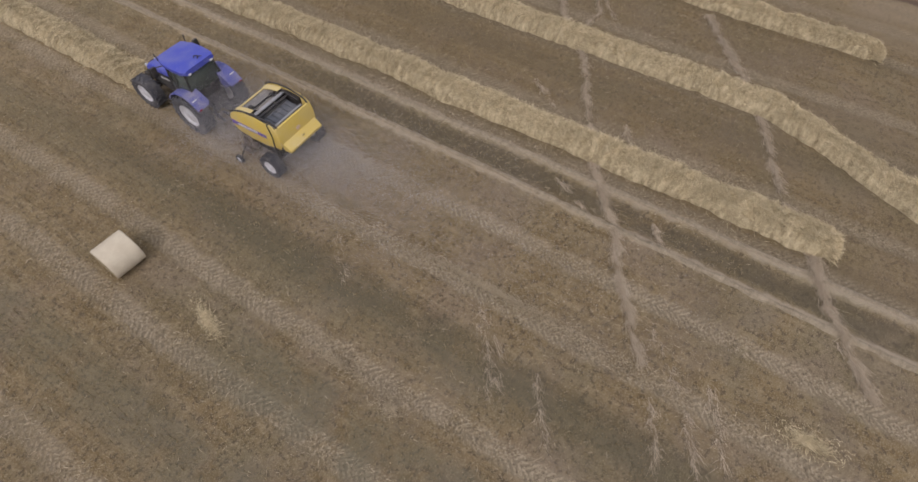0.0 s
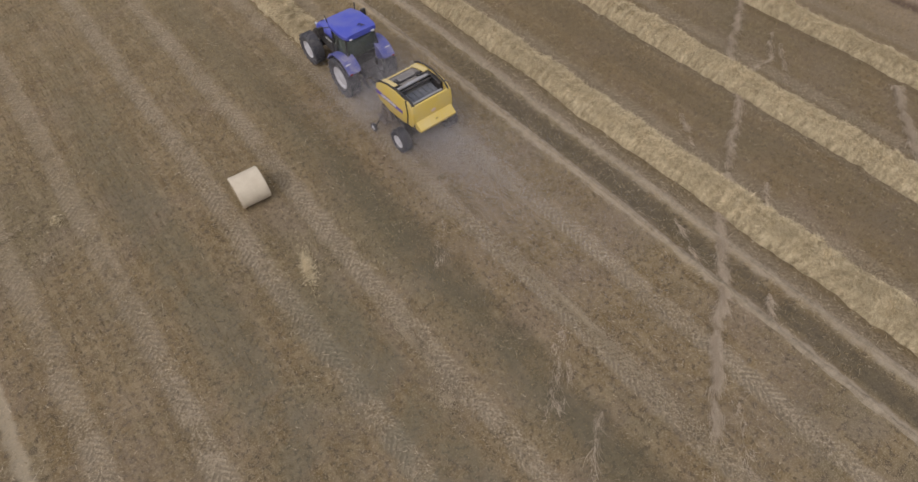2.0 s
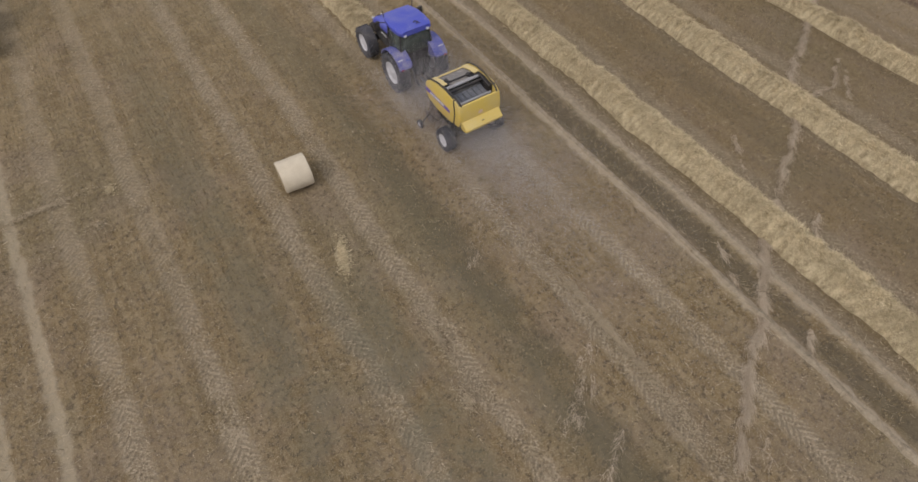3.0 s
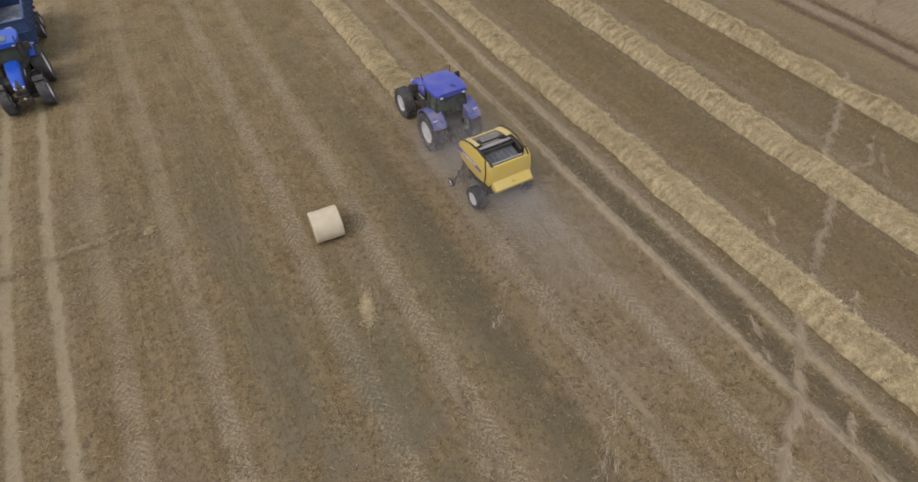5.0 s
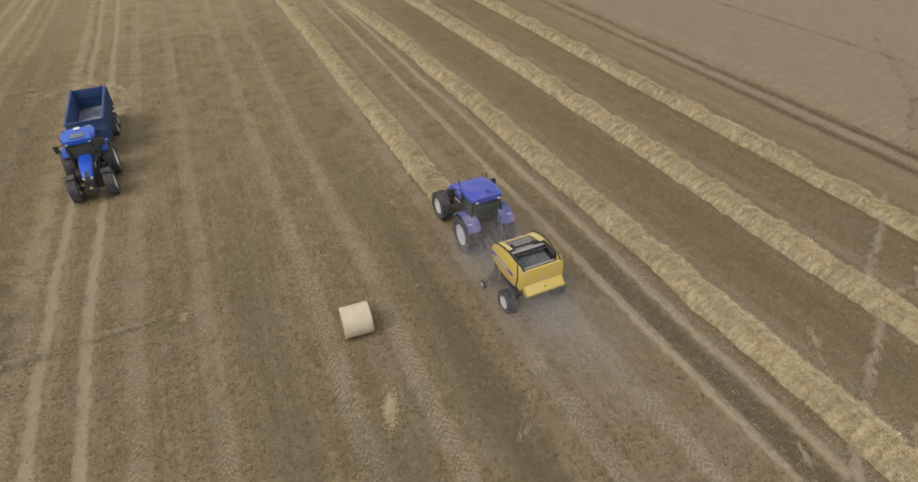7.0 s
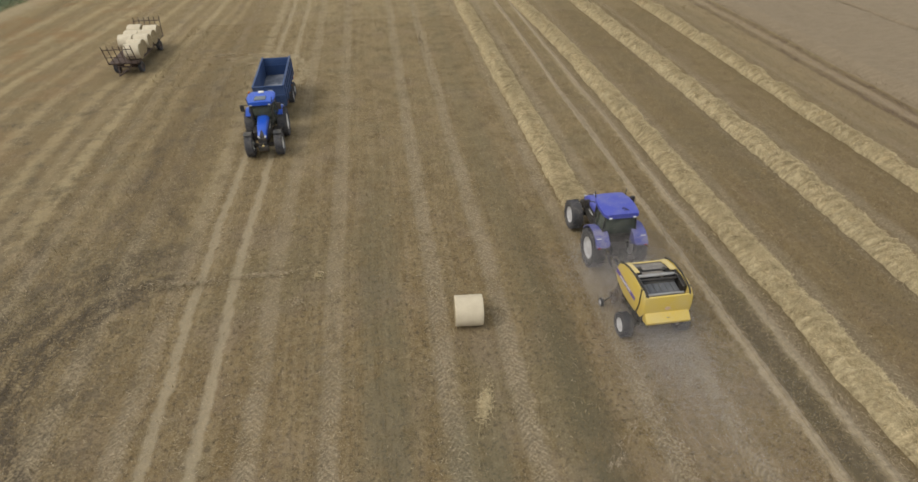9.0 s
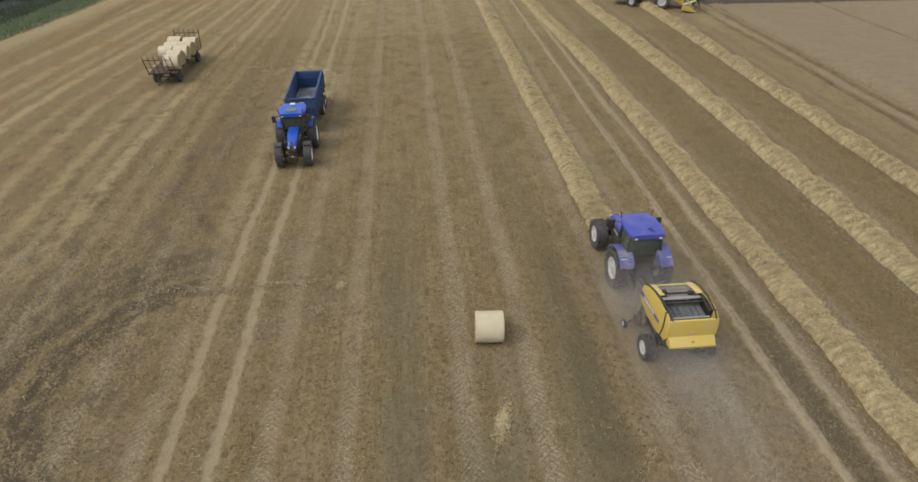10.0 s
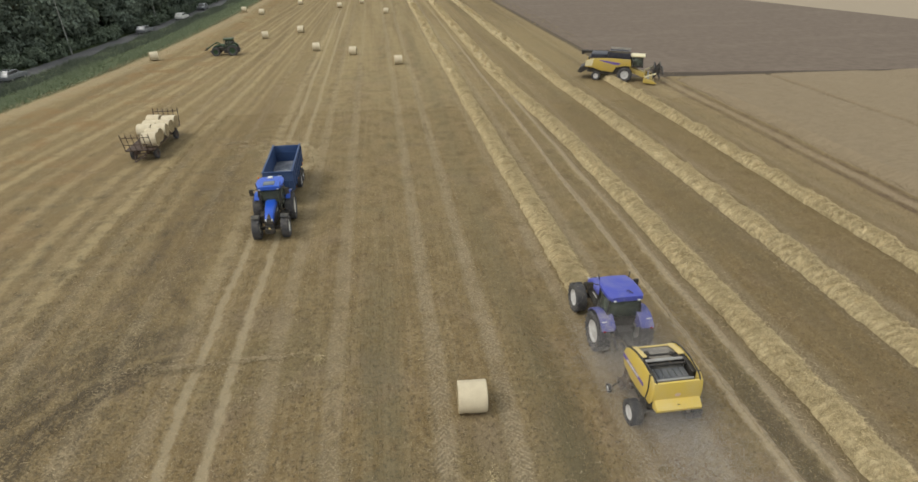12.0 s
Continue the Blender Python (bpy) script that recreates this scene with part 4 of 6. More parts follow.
# ---- farm machines ----


def tyre_mesh(rad, wide, lugs, low=1.0):
    """A tyre about the x axis with angled tread bars."""
    bm = B()
    w, rim = wide / 2, rad * 0.51
    lathe(bm, [(-w * 0.72, rim), (-w * 0.98, rad * 0.72), (-w, rad * 0.86), (-w * 0.86, rad * 0.955), (-w * 0.4, rad * 0.975), (0, rad * 0.98),
               (w * 0.4, rad * 0.975), (w * 0.86, rad * 0.955), (w, rad * 0.86), (w * 0.98, rad * 0.72), (w * 0.72, rim)], 36)
    for k in range(lugs):
        for side in (-1, 1):
            t = 2 * math.pi * (k + (0.5 if side > 0 else 0)) / lugs
            m = Matrix.Rotation(t, 4, "X") @ pose(side * w * 0.5, 0, rad * 0.985, 0, 0, side * -38)
            r = bmesh.ops.create_cube(bm, size=1, matrix=m @ Matrix.Diagonal((w * 1.15, rad * 0.065, rad * 0.075 * low, 1)))
    return bm


def wheel(parent, x, y, rad, wide, side, lugs=18, rim_mat=None, name="wheel", low=0.75):
    """A wheel: tyre with lugs, and under it a dished rim with a hub and bolts."""
    hub = new(name)
    hub.empty_display_size = 0.2
    hub.parent = parent
    hub.location = (x, y, rad * 0.985)
    part("tyre", tyre_mesh(rad, wide, lugs, low), M_RUBBER, hub, soft=False)
    bm = B()
    w, s = wide / 2, side
    lathe(bm, [(s * w * 0.80, rad * 0.56), (s * w * 0.76, rad * 0.50), (s * w * 0.58, rad * 0.45), (s * w * 0.52, rad * 0.30), (s * w * 0.60, rad * 0.22),
               (s * w * 0.62, rad * 0.12), (s * w * 0.72, rad * 0.10), (s * w * 0.73, 0.001)], 28)
    lathe(bm, [(-s * w * 0.70, rad * 0.52), (-s * w * 0.5, rad * 0.46), (-s * w * 0.1, rad * 0.40), (-s * w * 0.05, 0.001)], 28)
    for k in range(8):
        t = 2 * math.pi * k / 8
        rod(bm, (s * w * 0.50, rad * 0.26 * math.cos(t), rad * 0.26 * math.sin(t)), (s * w * 0.62, rad * 0.26 * math.cos(t), rad * 0.26 * math.sin(t)), rad * 0.025, seg=6)
    part("rim", bm, rim_mat or M_RIM, hub, "pale painted rim")
    return hub


def arc_strip(bm, cy, cz, rad, a0, a1, x0, x1, thick=0.04, n=12):
    """A curved mudguard about the axle at (cy, cz); angles from +y upwards, in degrees."""
    ring = []
    for k in range(n + 1):
        t = radians(a0 + (a1 - a0) * k / n)
        for r in (rad, rad + thick):
            for x in (x0, x1):
                ring.append(bm.verts.new((x, cy + r * math.cos(t), cz + r * math.sin(t))))
    for k in range(n):
        a_, b_ = ring[4 * k:4 * k + 4], ring[4 * k + 4:4 * k + 8]
        for i, j in ((0, 1), (1, 3), (3, 2), (2, 0)):
            bm.faces.new((a_[i], a_[j], b_[j], b_[i]))
    for e in (ring[:4], ring[-4:]):
        bm.faces.new((e[0], e[1], e[3], e[2]))
    return bm


def bars(parent, name, rows, material, label=""):
    """Unreadable lettering as plain bars: (centre, size, turn)."""
    bm = B()
    for c, s, t in rows:
        box(bm, c, s, turn=t)
    return part(name, bm, material, parent, label)


# the engine's side panels: place along the tractor, half width, upper edge
FLANK = [(1.22, 0.475, 1.80), (1.7, 0.46, 1.80), (2.4, 0.43, 1.72), (3.0, 0.39, 1.60), (3.42, 0.355, 1.45), (3.64, 0.29, 1.25)]


# the black plate down the nose: place along the tractor, half width, height
NOSE = [(3.30, 0.02, 1.778), (3.42, 0.07, 1.722), (3.66, 0.14, 1.522), (3.75, 0.16, 1.30)]


def tractor(label, blue, guards, beacon, loader=False, group="tractors", front=(0.77, 0.58, 0.99), rims=None, nose=1.12, short=1.0):
    """A modern four-wheel-drive tractor; origin on the ground under its rear axle, its front towards +y."""
    ob = thing("tractor", label, "tractor", group)
    WB = 3.10
    for s in (-1, 1):
        wheel(ob, s * 1.04, 0, 0.97, 0.64, s, 20, rims, name="rear_wheel")
        wheel(ob, s * front[2], WB, front[0], front[1], s, 18, rims, name="front_wheel")
    # chassis, axles, gearbox, tank
    bm = B()
    box(bm, (0, 0, 0.97), (1.5, 0.34, 0.34), 0.05)
    box(bm, (0, 1.2, 0.95), (0.56, 2.6, 0.5), 0.06)
    box(bm, (0, WB + 0.1, 0.72), (1.4, 0.24, 0.24), 0.04)
    box(bm, (0, WB + 0.35, 0.95), (0.5, 1.0, 0.36), 0.05)
    part("chassis", bm, M_DARK, ob)
    for s in (-1, 1):
        bm = B()
        box(bm, (s * 0.62, 1.25, 0.78), (0.42, 0.95, 0.62), 0.1)
        part("fuel_tank" if s < 0 else "battery_box", bm, M_DARK, ob)
    for k in range(3):
        bm = B()
        box(bm, (-0.92, 1.05, 0.48 + 0.26 * k), (0.26, 0.5, 0.035), 0.01)
        part("step", bm, M_DARK, ob)
    # bonnet: a sloping nose, rounded along the top
    rings = []
    bm = B()
    for y, w, z0, z1 in ((1.22, 0.45, 1.30, 2.07), (1.7, 0.43, 1.28, 2.05), (2.4, 0.40, 1.26, 1.97), (3.0, 0.365, 1.22, 1.85), (3.42, 0.33, 1.18, 1.70), (3.66, 0.27, 1.10, 1.50), (3.74, 0.22, 1.06, 1.30)):
        ring = []
        for k in range(13):
            t = math.pi * k / 12
            c, s_ = math.cos(t), math.sin(t)
            ring.append(bm.verts.new((w * nose * math.copysign(abs(c) ** 0.42, c), y, z0 + (z1 - z0) * abs(s_) ** 0.36)))
        rings.append(ring)
    for a_, b_ in zip(rings[:-1], rings[1:]):
        for k in range(12):
            bm.faces.new((a_[k], a_[k + 1], b_[k + 1], b_[k]))
    bm.faces.new(rings[0])
    bm.faces.new(rings[-1])
    bonnet = part("bonnet", bm, blue, ob)
    for s in (-1, 1):
        bm = B()
        for (y0, h0, z0), (y1, h1, z1) in zip(FLANK[:-1], FLANK[1:]):
            quad(bm, [(s * h0 * nose, y0, 0.98), (s * h1 * nose, y1, 0.98), (s * h1 * nose, y1, z1), (s * h0 * nose, y0, z0)])
        grille = part("side_grille", bm, M_DARK, bonnet, "black engine side panel", soft=False)
        grille.modifiers.new("thickness", "SOLIDIFY").thickness = 0.02
        for k in range(5):
            bm = B()
            box(bm, (s * ((0.475 - 0.011 * k) * nose + 0.008), 1.5 + 0.3 * k, 1.25), (0.02, 0.2, 0.18), 0.008)
            part("vent", bm, M_BELT, bonnet)
        bm = B()
        box(bm, (s * 0.19 * nose, 3.67, 1.40), (0.10, 0.09, 0.30), 0.03, (-24, s * 16, s * -20))
        part("headlight", bm, M_LAMP, bonnet, "clear headlight")
    for s in (-1, 1):
        bars(bonnet, "lettering", [((s * ((0.462 - 0.004 * k) * nose + 0.012), 1.75 + 0.11 * k, 1.60 - 0.012 * k), (0.012, 0.08, 0.08 + 0.02 * (k % 2)), (0, 0, s * 3)) for k in range(6)], M_WHITE, "white unreadable lettering")
    bm = B()
    for (y0, w0, z0), (y1, w1, z1) in zip(NOSE[:-1], NOSE[1:]):
        quad(bm, [(-w0, y0, z0), (w0, y0, z0), (w1, y1, z1), (-w1, y1, z1)])
    plate = part("nose_plate", bm, M_DARK, bonnet, "black pointed nose plate", soft=False)
    plate.modifiers.new("thickness", "SOLIDIFY").thickness = 0.02
    bm = B()
    box(bm, (0, 3.76, 1.15), (0.52, 0.10, 0.52), 0.05)
    part("front_grille", bm, M_DARK, bonnet)
    bm = B()
    box(bm, (0, 3.95, 0.80), (0.62, 0.40, 0.34), 0.06)
    for s in (-1, 1):
        if not guards:
            rod(bm, (s * 0.3, 3.8, 0.72), (s * 0.36, 4.45, 0.62), 0.045)
    part("front_linkage", bm, M_DARK, ob)
    bm = B()
    lathe(bm, [(0, 0.001), (0, 0.07), (0.10, 0.07), (0.10, 0.001)], 12, "y", (0, 4.02, 0.98))
    part("hitch_knob", bm, M_PALE, ob)
    # exhaust and intake beside the cab
    bm = B()
    rod(bm, (0.62, 1.42, 1.5), (0.62, 1.42, 2.55), 0.075)
    rod(bm, (0.62, 1.42, 2.55), (0.62, 1.36, 2.98), 0.055)
    part("exhaust", bm, M_DARK, ob)
    # cab
    fy, ry = 1.22, -0.22
    bm = B()
    for s in (-1, 1):
        tube(bm, [(s * 0.48, fy + 0.16, 1.35), (s * 0.62, fy + 0.10, 1.80), (s * 0.68, fy - 0.08, 2.80)], 0.048)
        tube(bm, [(s * 0.64, 0.50, 1.25), (s * 0.95, 0.48, 1.80), (s * 0.80, 0.43, 2.80)], 0.032)
        tube(bm, [(s * 0.60, ry, 1.40), (s * 0.84, ry - 0.06, 1.85), (s * 0.74, ry + 0.08, 2.80)], 0.04)
        tube(bm, [(s * 0.62, fy + 0.10, 1.80), (s * 0.95, 0.48, 1.80), (s * 0.84, ry - 0.06, 1.85)], 0.03)
    tube(bm, [(-0.84, ry - 0.06, 1.85), (0.84, ry - 0.06, 1.85)], 0.035)
    tube(bm, [(-0.48, fy + 0.16, 1.35), (0.48, fy + 0.16, 1.35)], 0.035)
    cab = part("cab_frame", bm, M_DARK, ob)
    panes = [[(-0.60, fy + 0.12, 1.78), (0.60, fy + 0.12, 1.78), (0.67, fy - 0.07, 2.78), (-0.67, fy - 0.07, 2.78)],
             [(-0.82, ry - 0.07, 1.88), (0.82, ry - 0.07, 1.88), (0.73, ry + 0.07, 2.78), (-0.73, ry + 0.07, 2.78)],
             [(-0.47, fy + 0.17, 1.38), (0.47, fy + 0.17, 1.38), (0.60, fy + 0.12, 1.76), (-0.60, fy + 0.12, 1.76)]]
    for s in (-1, 1):
        panes.append([(s * 0.63, fy + 0.07, 1.82), (s * 0.95, 0.51, 1.82), (s * 0.80, 0.46, 2.78), (s * 0.68, fy - 0.09, 2.78)])
        panes.append([(s * 0.95, 0.45, 1.82), (s * 0.85, ry - 0.03, 1.87), (s * 0.75, ry + 0.10, 2.78), (s * 0.80, 0.40, 2.78)])
        panes.append([(s * 0.49, fy + 0.13, 1.38), (s * 0.64, 0.53, 1.28), (s * 0.94, 0.51, 1.78), (s * 0.62, fy + 0.08, 1.78)])
    for p in panes:
        bm = B()
        quad(bm, p)
        pane = part("window_pane", bm, M_GLASS, cab, "tinted cab window")
        pane.visible_shadow = False
        md = pane.modifiers.new("thickness", "SOLIDIFY")
        md.thickness = 0.008
    bm = B()
    prism(bm, [(ry - 0.02, 1.40), (0.48, 1.26), (0.48, 1.78), (ry - 0.08, 1.82)], -0.62, 0.62)
    part("cab_rear_panel", bm, M_DARK, cab, soft=False)
    bm = B()
    box(bm, (0, 0.55, 1.26), (1.2, 1.3, 0.10), 0.02)
    part("cab_floor", bm, M_DARK, cab)
    bm = B()
    box(bm, (0, 0.2, 1.62), (0.5, 0.5, 0.14), 0.05)
    box(bm, (0, -0.05, 1.98), (0.48, 0.14, 0.66), 0.05, (-8, 0, 0))
    part("driver_seat", bm, M_SEAT, cab, "grey cloth driver's seat")
    bm = B()
    box(bm, (0, 1.0, 1.62), (0.42, 0.22, 0.5), 0.05)
    lathe(bm, [(0.0, 0.19), (0.02, 0.21), (0.04, 0.19)], 18, "z", (0, 0.82, 1.92))
    part("dashboard", bm, M_DARK, cab)
    # roof: a thick rounded slab, narrower in front
    bm = B()
    prof = [(0.76, -0.34, 0.92), (0.87, -0.12, 0.99), (0.91, 0.40, 1.0), (0.87, 1.00, 0.97), (0.70, 1.46, 0.90)]
    rings = []
    for w, y, k in prof:
        ring = []
        for i in range(17):
            t = 2 * math.pi * i / 16
            if i == 16:
                break
            c, s_ = math.cos(t), math.sin(t)
            ring.append(bm.verts.new((w * math.copysign(abs(c) ** 0.35, c), y, 2.93 + 0.135 * k * math.copysign(abs(s_) ** 0.55, s_))))
        rings.append(ring)
    for a_, b_ in zip(rings[:-1], rings[1:]):
        for i in range(16):
            bm.faces.new((a_[i], a_[(i + 1) % 16], b_[(i + 1) % 16], b_[i]))
    bm.faces.new(rings[0])
    bm.faces.new(rings[-1])
    roof = part("roof", bm, blue, ob)
    for s in (-1, 1):
        for y in (-0.36, 1.45):
            bm = B()
            box(bm, (s * 0.58, y, 2.85), (0.14, 0.06, 0.07), 0.02)
            part("work_lamp", bm, M_LAMP, roof, "clear work lamp")
    if beacon:
        bm = B()
        box(bm, (0.02, -0.12, 3.10), (0.34, 0.30, 0.06), 0.03)
        part("satellite_receiver", bm, M_WHITE, roof, "white receiver dome")
        bm = B()
        box(bm, (0, 0.86, 3.075), (0.72, 0.62, 0.03), 0.03)
        part("roof_hatch", bm, M_HATCH, roof, "smoked glass roof hatch")
        bm = B()
        lathe(bm, [(0, 0.001), (0, 0.06), (0.10, 0.055), (0.13, 0.001)], 12, "z", (0.80, -0.22, 3.02))
        part("beacon", bm, M_AMBER, roof, "amber warning beacon")
    else:
        bm = B()
        tube(bm, [(0.15, -0.10, 3.06), (0.24, -0.04, 3.12), (0.36, -0.10, 3.06)], 0.02)
        tube(bm, [(0.10, 0.05, 3.06), (0.15, 0.08, 3.13), (0.30, 0.05, 3.07)], 0.02)
        part("roof_handle", bm, M_DARK, roof, "dark looped handle")
    for s in (-1, 1):
        bm = B()
        rod(bm, (s * 0.74, 1.30, 2.95), (s * 0.79, 1.35, 3.30), 0.025)
        part("aerial", bm, M_DARK, roof)
        bm = B()
        rod(bm, (s * 0.72, 1.12, 2.78), (s * 1.10, 1.30, 2.82), 0.022)
        box(bm, (s * 1.15, 1.30, 2.64), (0.26, 0.10, 0.46), 0.03)
        part("mirror", bm, M_DARK, cab, "black wing mirror on an arm")
        # rear mudguards with lamps
        bm = B()
        arc_strip(bm, 0, 0.97, 1.06, 50 if guards else 28, 146, s * 0.66, s * (1.18 if guards else 1.27), 0.06)
        arc_strip(bm, 0, 0.97, 0.60, 54 if guards else 32, 142, s * 0.60, s * 0.66, 0.56)
        guard = part("rear_mudguard", bm, M_FADE if blue is M_BLUE else blue, ob)
        bm = B()
        box(bm, (s * 1.14, -0.93, 1.60), (0.12, 0.05, 0.06), 0.02, (-28, 0, 0))
        part("rear_lamp", bm, M_RED, guard, "red rear lamp")
        bm = B()
        box(bm, (s * 1.08, -0.60, 1.90), (0.24, 0.10, 0.05), 0.015, (-40, 0, 0))
        part("lamp_bar", bm, M_RIM, guard, "pale reflector bar")
        if guards:
            bm = B()
            arc_strip(bm, WB, front[0], front[0] + 0.09, 66, 160, s * (front[2] - 0.25), s * (front[2] + 0.25), 0.04)
            part("front_mudguard", bm, M_BELT, ob, "black front mudguard")
    # rear linkage and drawbar
    bm = B()
    for s in (-1, 1):
        rod(bm, (s * 0.34, -0.25, 0.62), (s * 0.46, -1.15, 0.60), 0.05)
        rod(bm, (s * 0.44, -0.85, 0.62), (s * 0.40, -0.45, 1.35), 0.035)
    rod(bm, (0, -0.3, 1.2), (0, -0.95, 1.05), 0.045)
    box(bm, (0, -0.5, 1.1), (0.7, 0.5, 0.5), 0.06)
    box(bm, (0, -0.95, 0.48), (0.12, 0.9, 0.08), 0.02)
    part("rear_linkage", bm, M_DARK, ob)
    bm = B()
    for k in range(4):
        x = -0.24 + 0.16 * k
        tube(bm, [(x, -0.72, 1.25), (x * 0.8, -1.0, 1.32), (x * 0.5, -1.3, 1.05), (x * 0.3, -1.65, 0.85)], 0.02, 5)
    part("hydraulic_hoses", bm, M_BELT, ob)
    if loader:
        bm = B()
        for s in (-1, 1):
            tube(bm, [(s * 0.55, 1.3, 1.5), (s * 0.55, 2.9, 2.3), (s * 0.55, 4.6, 1.3)], 0.09, 8)
        rod(bm, (-0.55, 4.0, 1.62), (0.55, 4.0, 1.62), 0.06)
        arm = part("loader_arm", bm, blue, ob)
        bm = B()
        box(bm, (0, 4.8, 1.15), (1.3, 0.12, 0.5), 0.03)
        for x in (-0.45, 0, 0.45):
            rod(bm, (x, 4.8, 1.0), (x, 5.7, 0.95), 0.035, 0.012)
        part("bale_spike", bm, M_DARK, arm)
    # a shorter tractor: all that lies ahead of the cab moves back
    for child in ob.children_recursive:
        if child.type == "EMPTY" and child.location.y > 1.22:
            child.location.y = 1.22 + (child.location.y - 1.22) * short
        elif child.type == "MESH" and child.name.split(".")[0] not in ("tyre", "rim"):
            for v in child.data.vertices:
                if v.co.y > 1.22:
                    v.co.y = 1.22 + (v.co.y - 1.22) * short
    return ob


def round_baler():
    """A round baler with an open top; origin on the ground under its axle, its front towards +y."""
    ob = thing("round_baler", "yellow round baler with an open top, towed behind a tractor", "baler")

    def hull(name, bm, material, parent, label="", soft=True):
        """A part of the body, which sits high, narrow and ahead of the axle."""
        for v in bm.verts:
            v.co = Vector((v.co.x * 0.96, v.co.y * 0.83 + 0.60, 1.48 + (v.co.z - 0.88) * 0.69))
        return part(name, bm, material, parent, label, soft)

    panel = [(1.36, 0.90), (1.60, 1.22), (1.64, 1.72), (1.52, 2.10), (1.20, 2.40), (0.60, 2.62), (-0.20, 2.74), (-1.00, 2.66), (-1.10, 1.7), (-1.00, 0.92), (-0.50, 0.78), (0.5, 0.70)]
    gate = [(-0.95, 2.68), (-1.25, 2.60), (-1.48, 2.36), (-1.58, 1.90), (-1.58, 1.30), (-1.40, 0.92), (-0.98, 0.90), (-1.08, 1.7)]
    for s in (-1, 1):
        bm = B()
        prism(bm, panel, s * 1.03, s * 1.10, 0.03)
        side = hull("side_panel", bm, M_YELLOW, ob)
        bm = B()
        prism(bm, [(1.62, 1.66), (1.58, 1.36), (-0.72, 1.46), (-0.72, 1.68)], s * 1.095, s * 1.112)
        stripe = hull("stripe", bm, M_STRIPE, side, "violet stripe with white lettering", soft=False)
        bm = B()
        for k in range(9):
            box(bm, (s * 1.114, 1.10 - 0.15 * k, 1.50 + 0.012 * k), (0.008, 0.11, 0.15 + 0.02 * (k % 2)), turn=(-4, 0, 0))
        hull("lettering", bm, M_WHITE, stripe, "white unreadable lettering")
        # solid dark strip stands in for the open gap ahead of the tailgate
        bm = B()
        prism(bm, [(-1.00, 2.69), (-1.10, 1.7), (-1.00, 0.90), (-1.06, 0.90), (-1.16, 1.7), (-1.06, 2.69)], s * 1.0, s * 1.09)
        hull("gate_seam", bm, M_DARK, ob, "dark strip in place of the gap before the tailgate", soft=False)
        bm = B()
        prism(bm, gate, s * 0.98, s * 1.06, 0.03)
        hull("gate_cheek", bm, M_YELLOW, ob)
        bm = B()
        prism(bm, [(1.36, 2.29), (0.74, 2.55), (0.20, 2.68), (0.20, 2.62), (0.74, 2.48), (1.34, 2.20)], s * 0.70, s * 0.99)
        hull("corner_cover", bm, M_PALE, ob, "pale yellow cover plate", soft=False)
        bm = B()
        tube(bm, [(s * 1.04, 1.50, 2.24), (s * 1.04, 1.20, 2.46), (s * 1.03, 0.60, 2.70), (s * 1.00, -0.20, 2.82), (s * 0.96, -0.95, 2.76), (s * 0.93, -1.30, 2.66), (s * 0.92, -1.46, 2.46)], 0.042, 8)
        hull("top_rail", bm, M_DARK, ob, "dark rubber edge along the top")
        bm = B()
        prism(bm, [(1.3, 1.2), (1.3, 2.1), (0.7, 2.42), (-0.3, 2.60), (-0.9, 2.5), (-0.9, 1.0), (0.2, 0.9)], s * 0.93, s * 1.02)
        hull("chamber_wall", bm, M_DARK, ob, soft=False)
        wheel(ob, s * 1.26, 0, 0.54, 0.46, s, 26, low=0.4)
        # small gauge wheels beside the pick-up
        wheel(ob, s * 1.56, 1.75, 0.20, 0.14, s, 12, name="gauge_wheel")
        bm = B()
        rod(bm, (s * 1.48, 1.75, 0.2), (s * 1.0, 1.70, 0.70), 0.03)
        rod(bm, (s * 1.58, 1.75, 0.2), (s * 1.44, 1.75, 0.2), 0.03)
        part("gauge_arm", bm, M_DARK, ob)
        bm = B()
        box(bm, (s * 0.7, -1.62, 0.86), (0.34, 0.06, 0.14), 0.02)
        hull("rear_lamp", bm, M_RED, ob, "red rear lamp")
        bm = B()
        rod(bm, (s * 0.90, 0.25, 2.60), (s * 0.84, -0.95, 2.50), 0.05)
        hull("gate_ram", bm, M_DARK, ob)
    # tailgate face and the lip below it
    bm = B()
    prism(bm, [(-1.42, 2.50), (-1.50, 2.48), (-1.61, 1.94), (-1.61, 1.34), (-1.53, 1.34), (-1.52, 1.92)], -1.02, 1.02, 0.01)
    gate_face = hull("tailgate", bm, M_YELLOW, ob)
    bm = B()
    lathe(bm, [(-0.012, 0.001), (-0.012, 0.12), (0.0, 0.13)], 16, "y", (0, -1.612, 1.68))
    hull("badge", bm, M_BADGE, gate_face, "faded red round badge")
    bm = B()
    prism(bm, [(-1.50, 1.42), (-1.68, 1.40), (-2.02, 1.06), (-2.00, 0.90), (-1.60, 0.82), (-1.50, 0.95)], -0.97, 0.97, 0.04)
    hull("rear_lip", bm, M_YELLOW, ob)
    bm = B()
    box(bm, (0, -1.865, 1.235), (0.12, 0.03, 0.05), 0.01, (-45, 0, 0))
    hull("latch", bm, M_DARK, gate_face)
    # chamber: belts, rollers, cross bars
    bm = B()
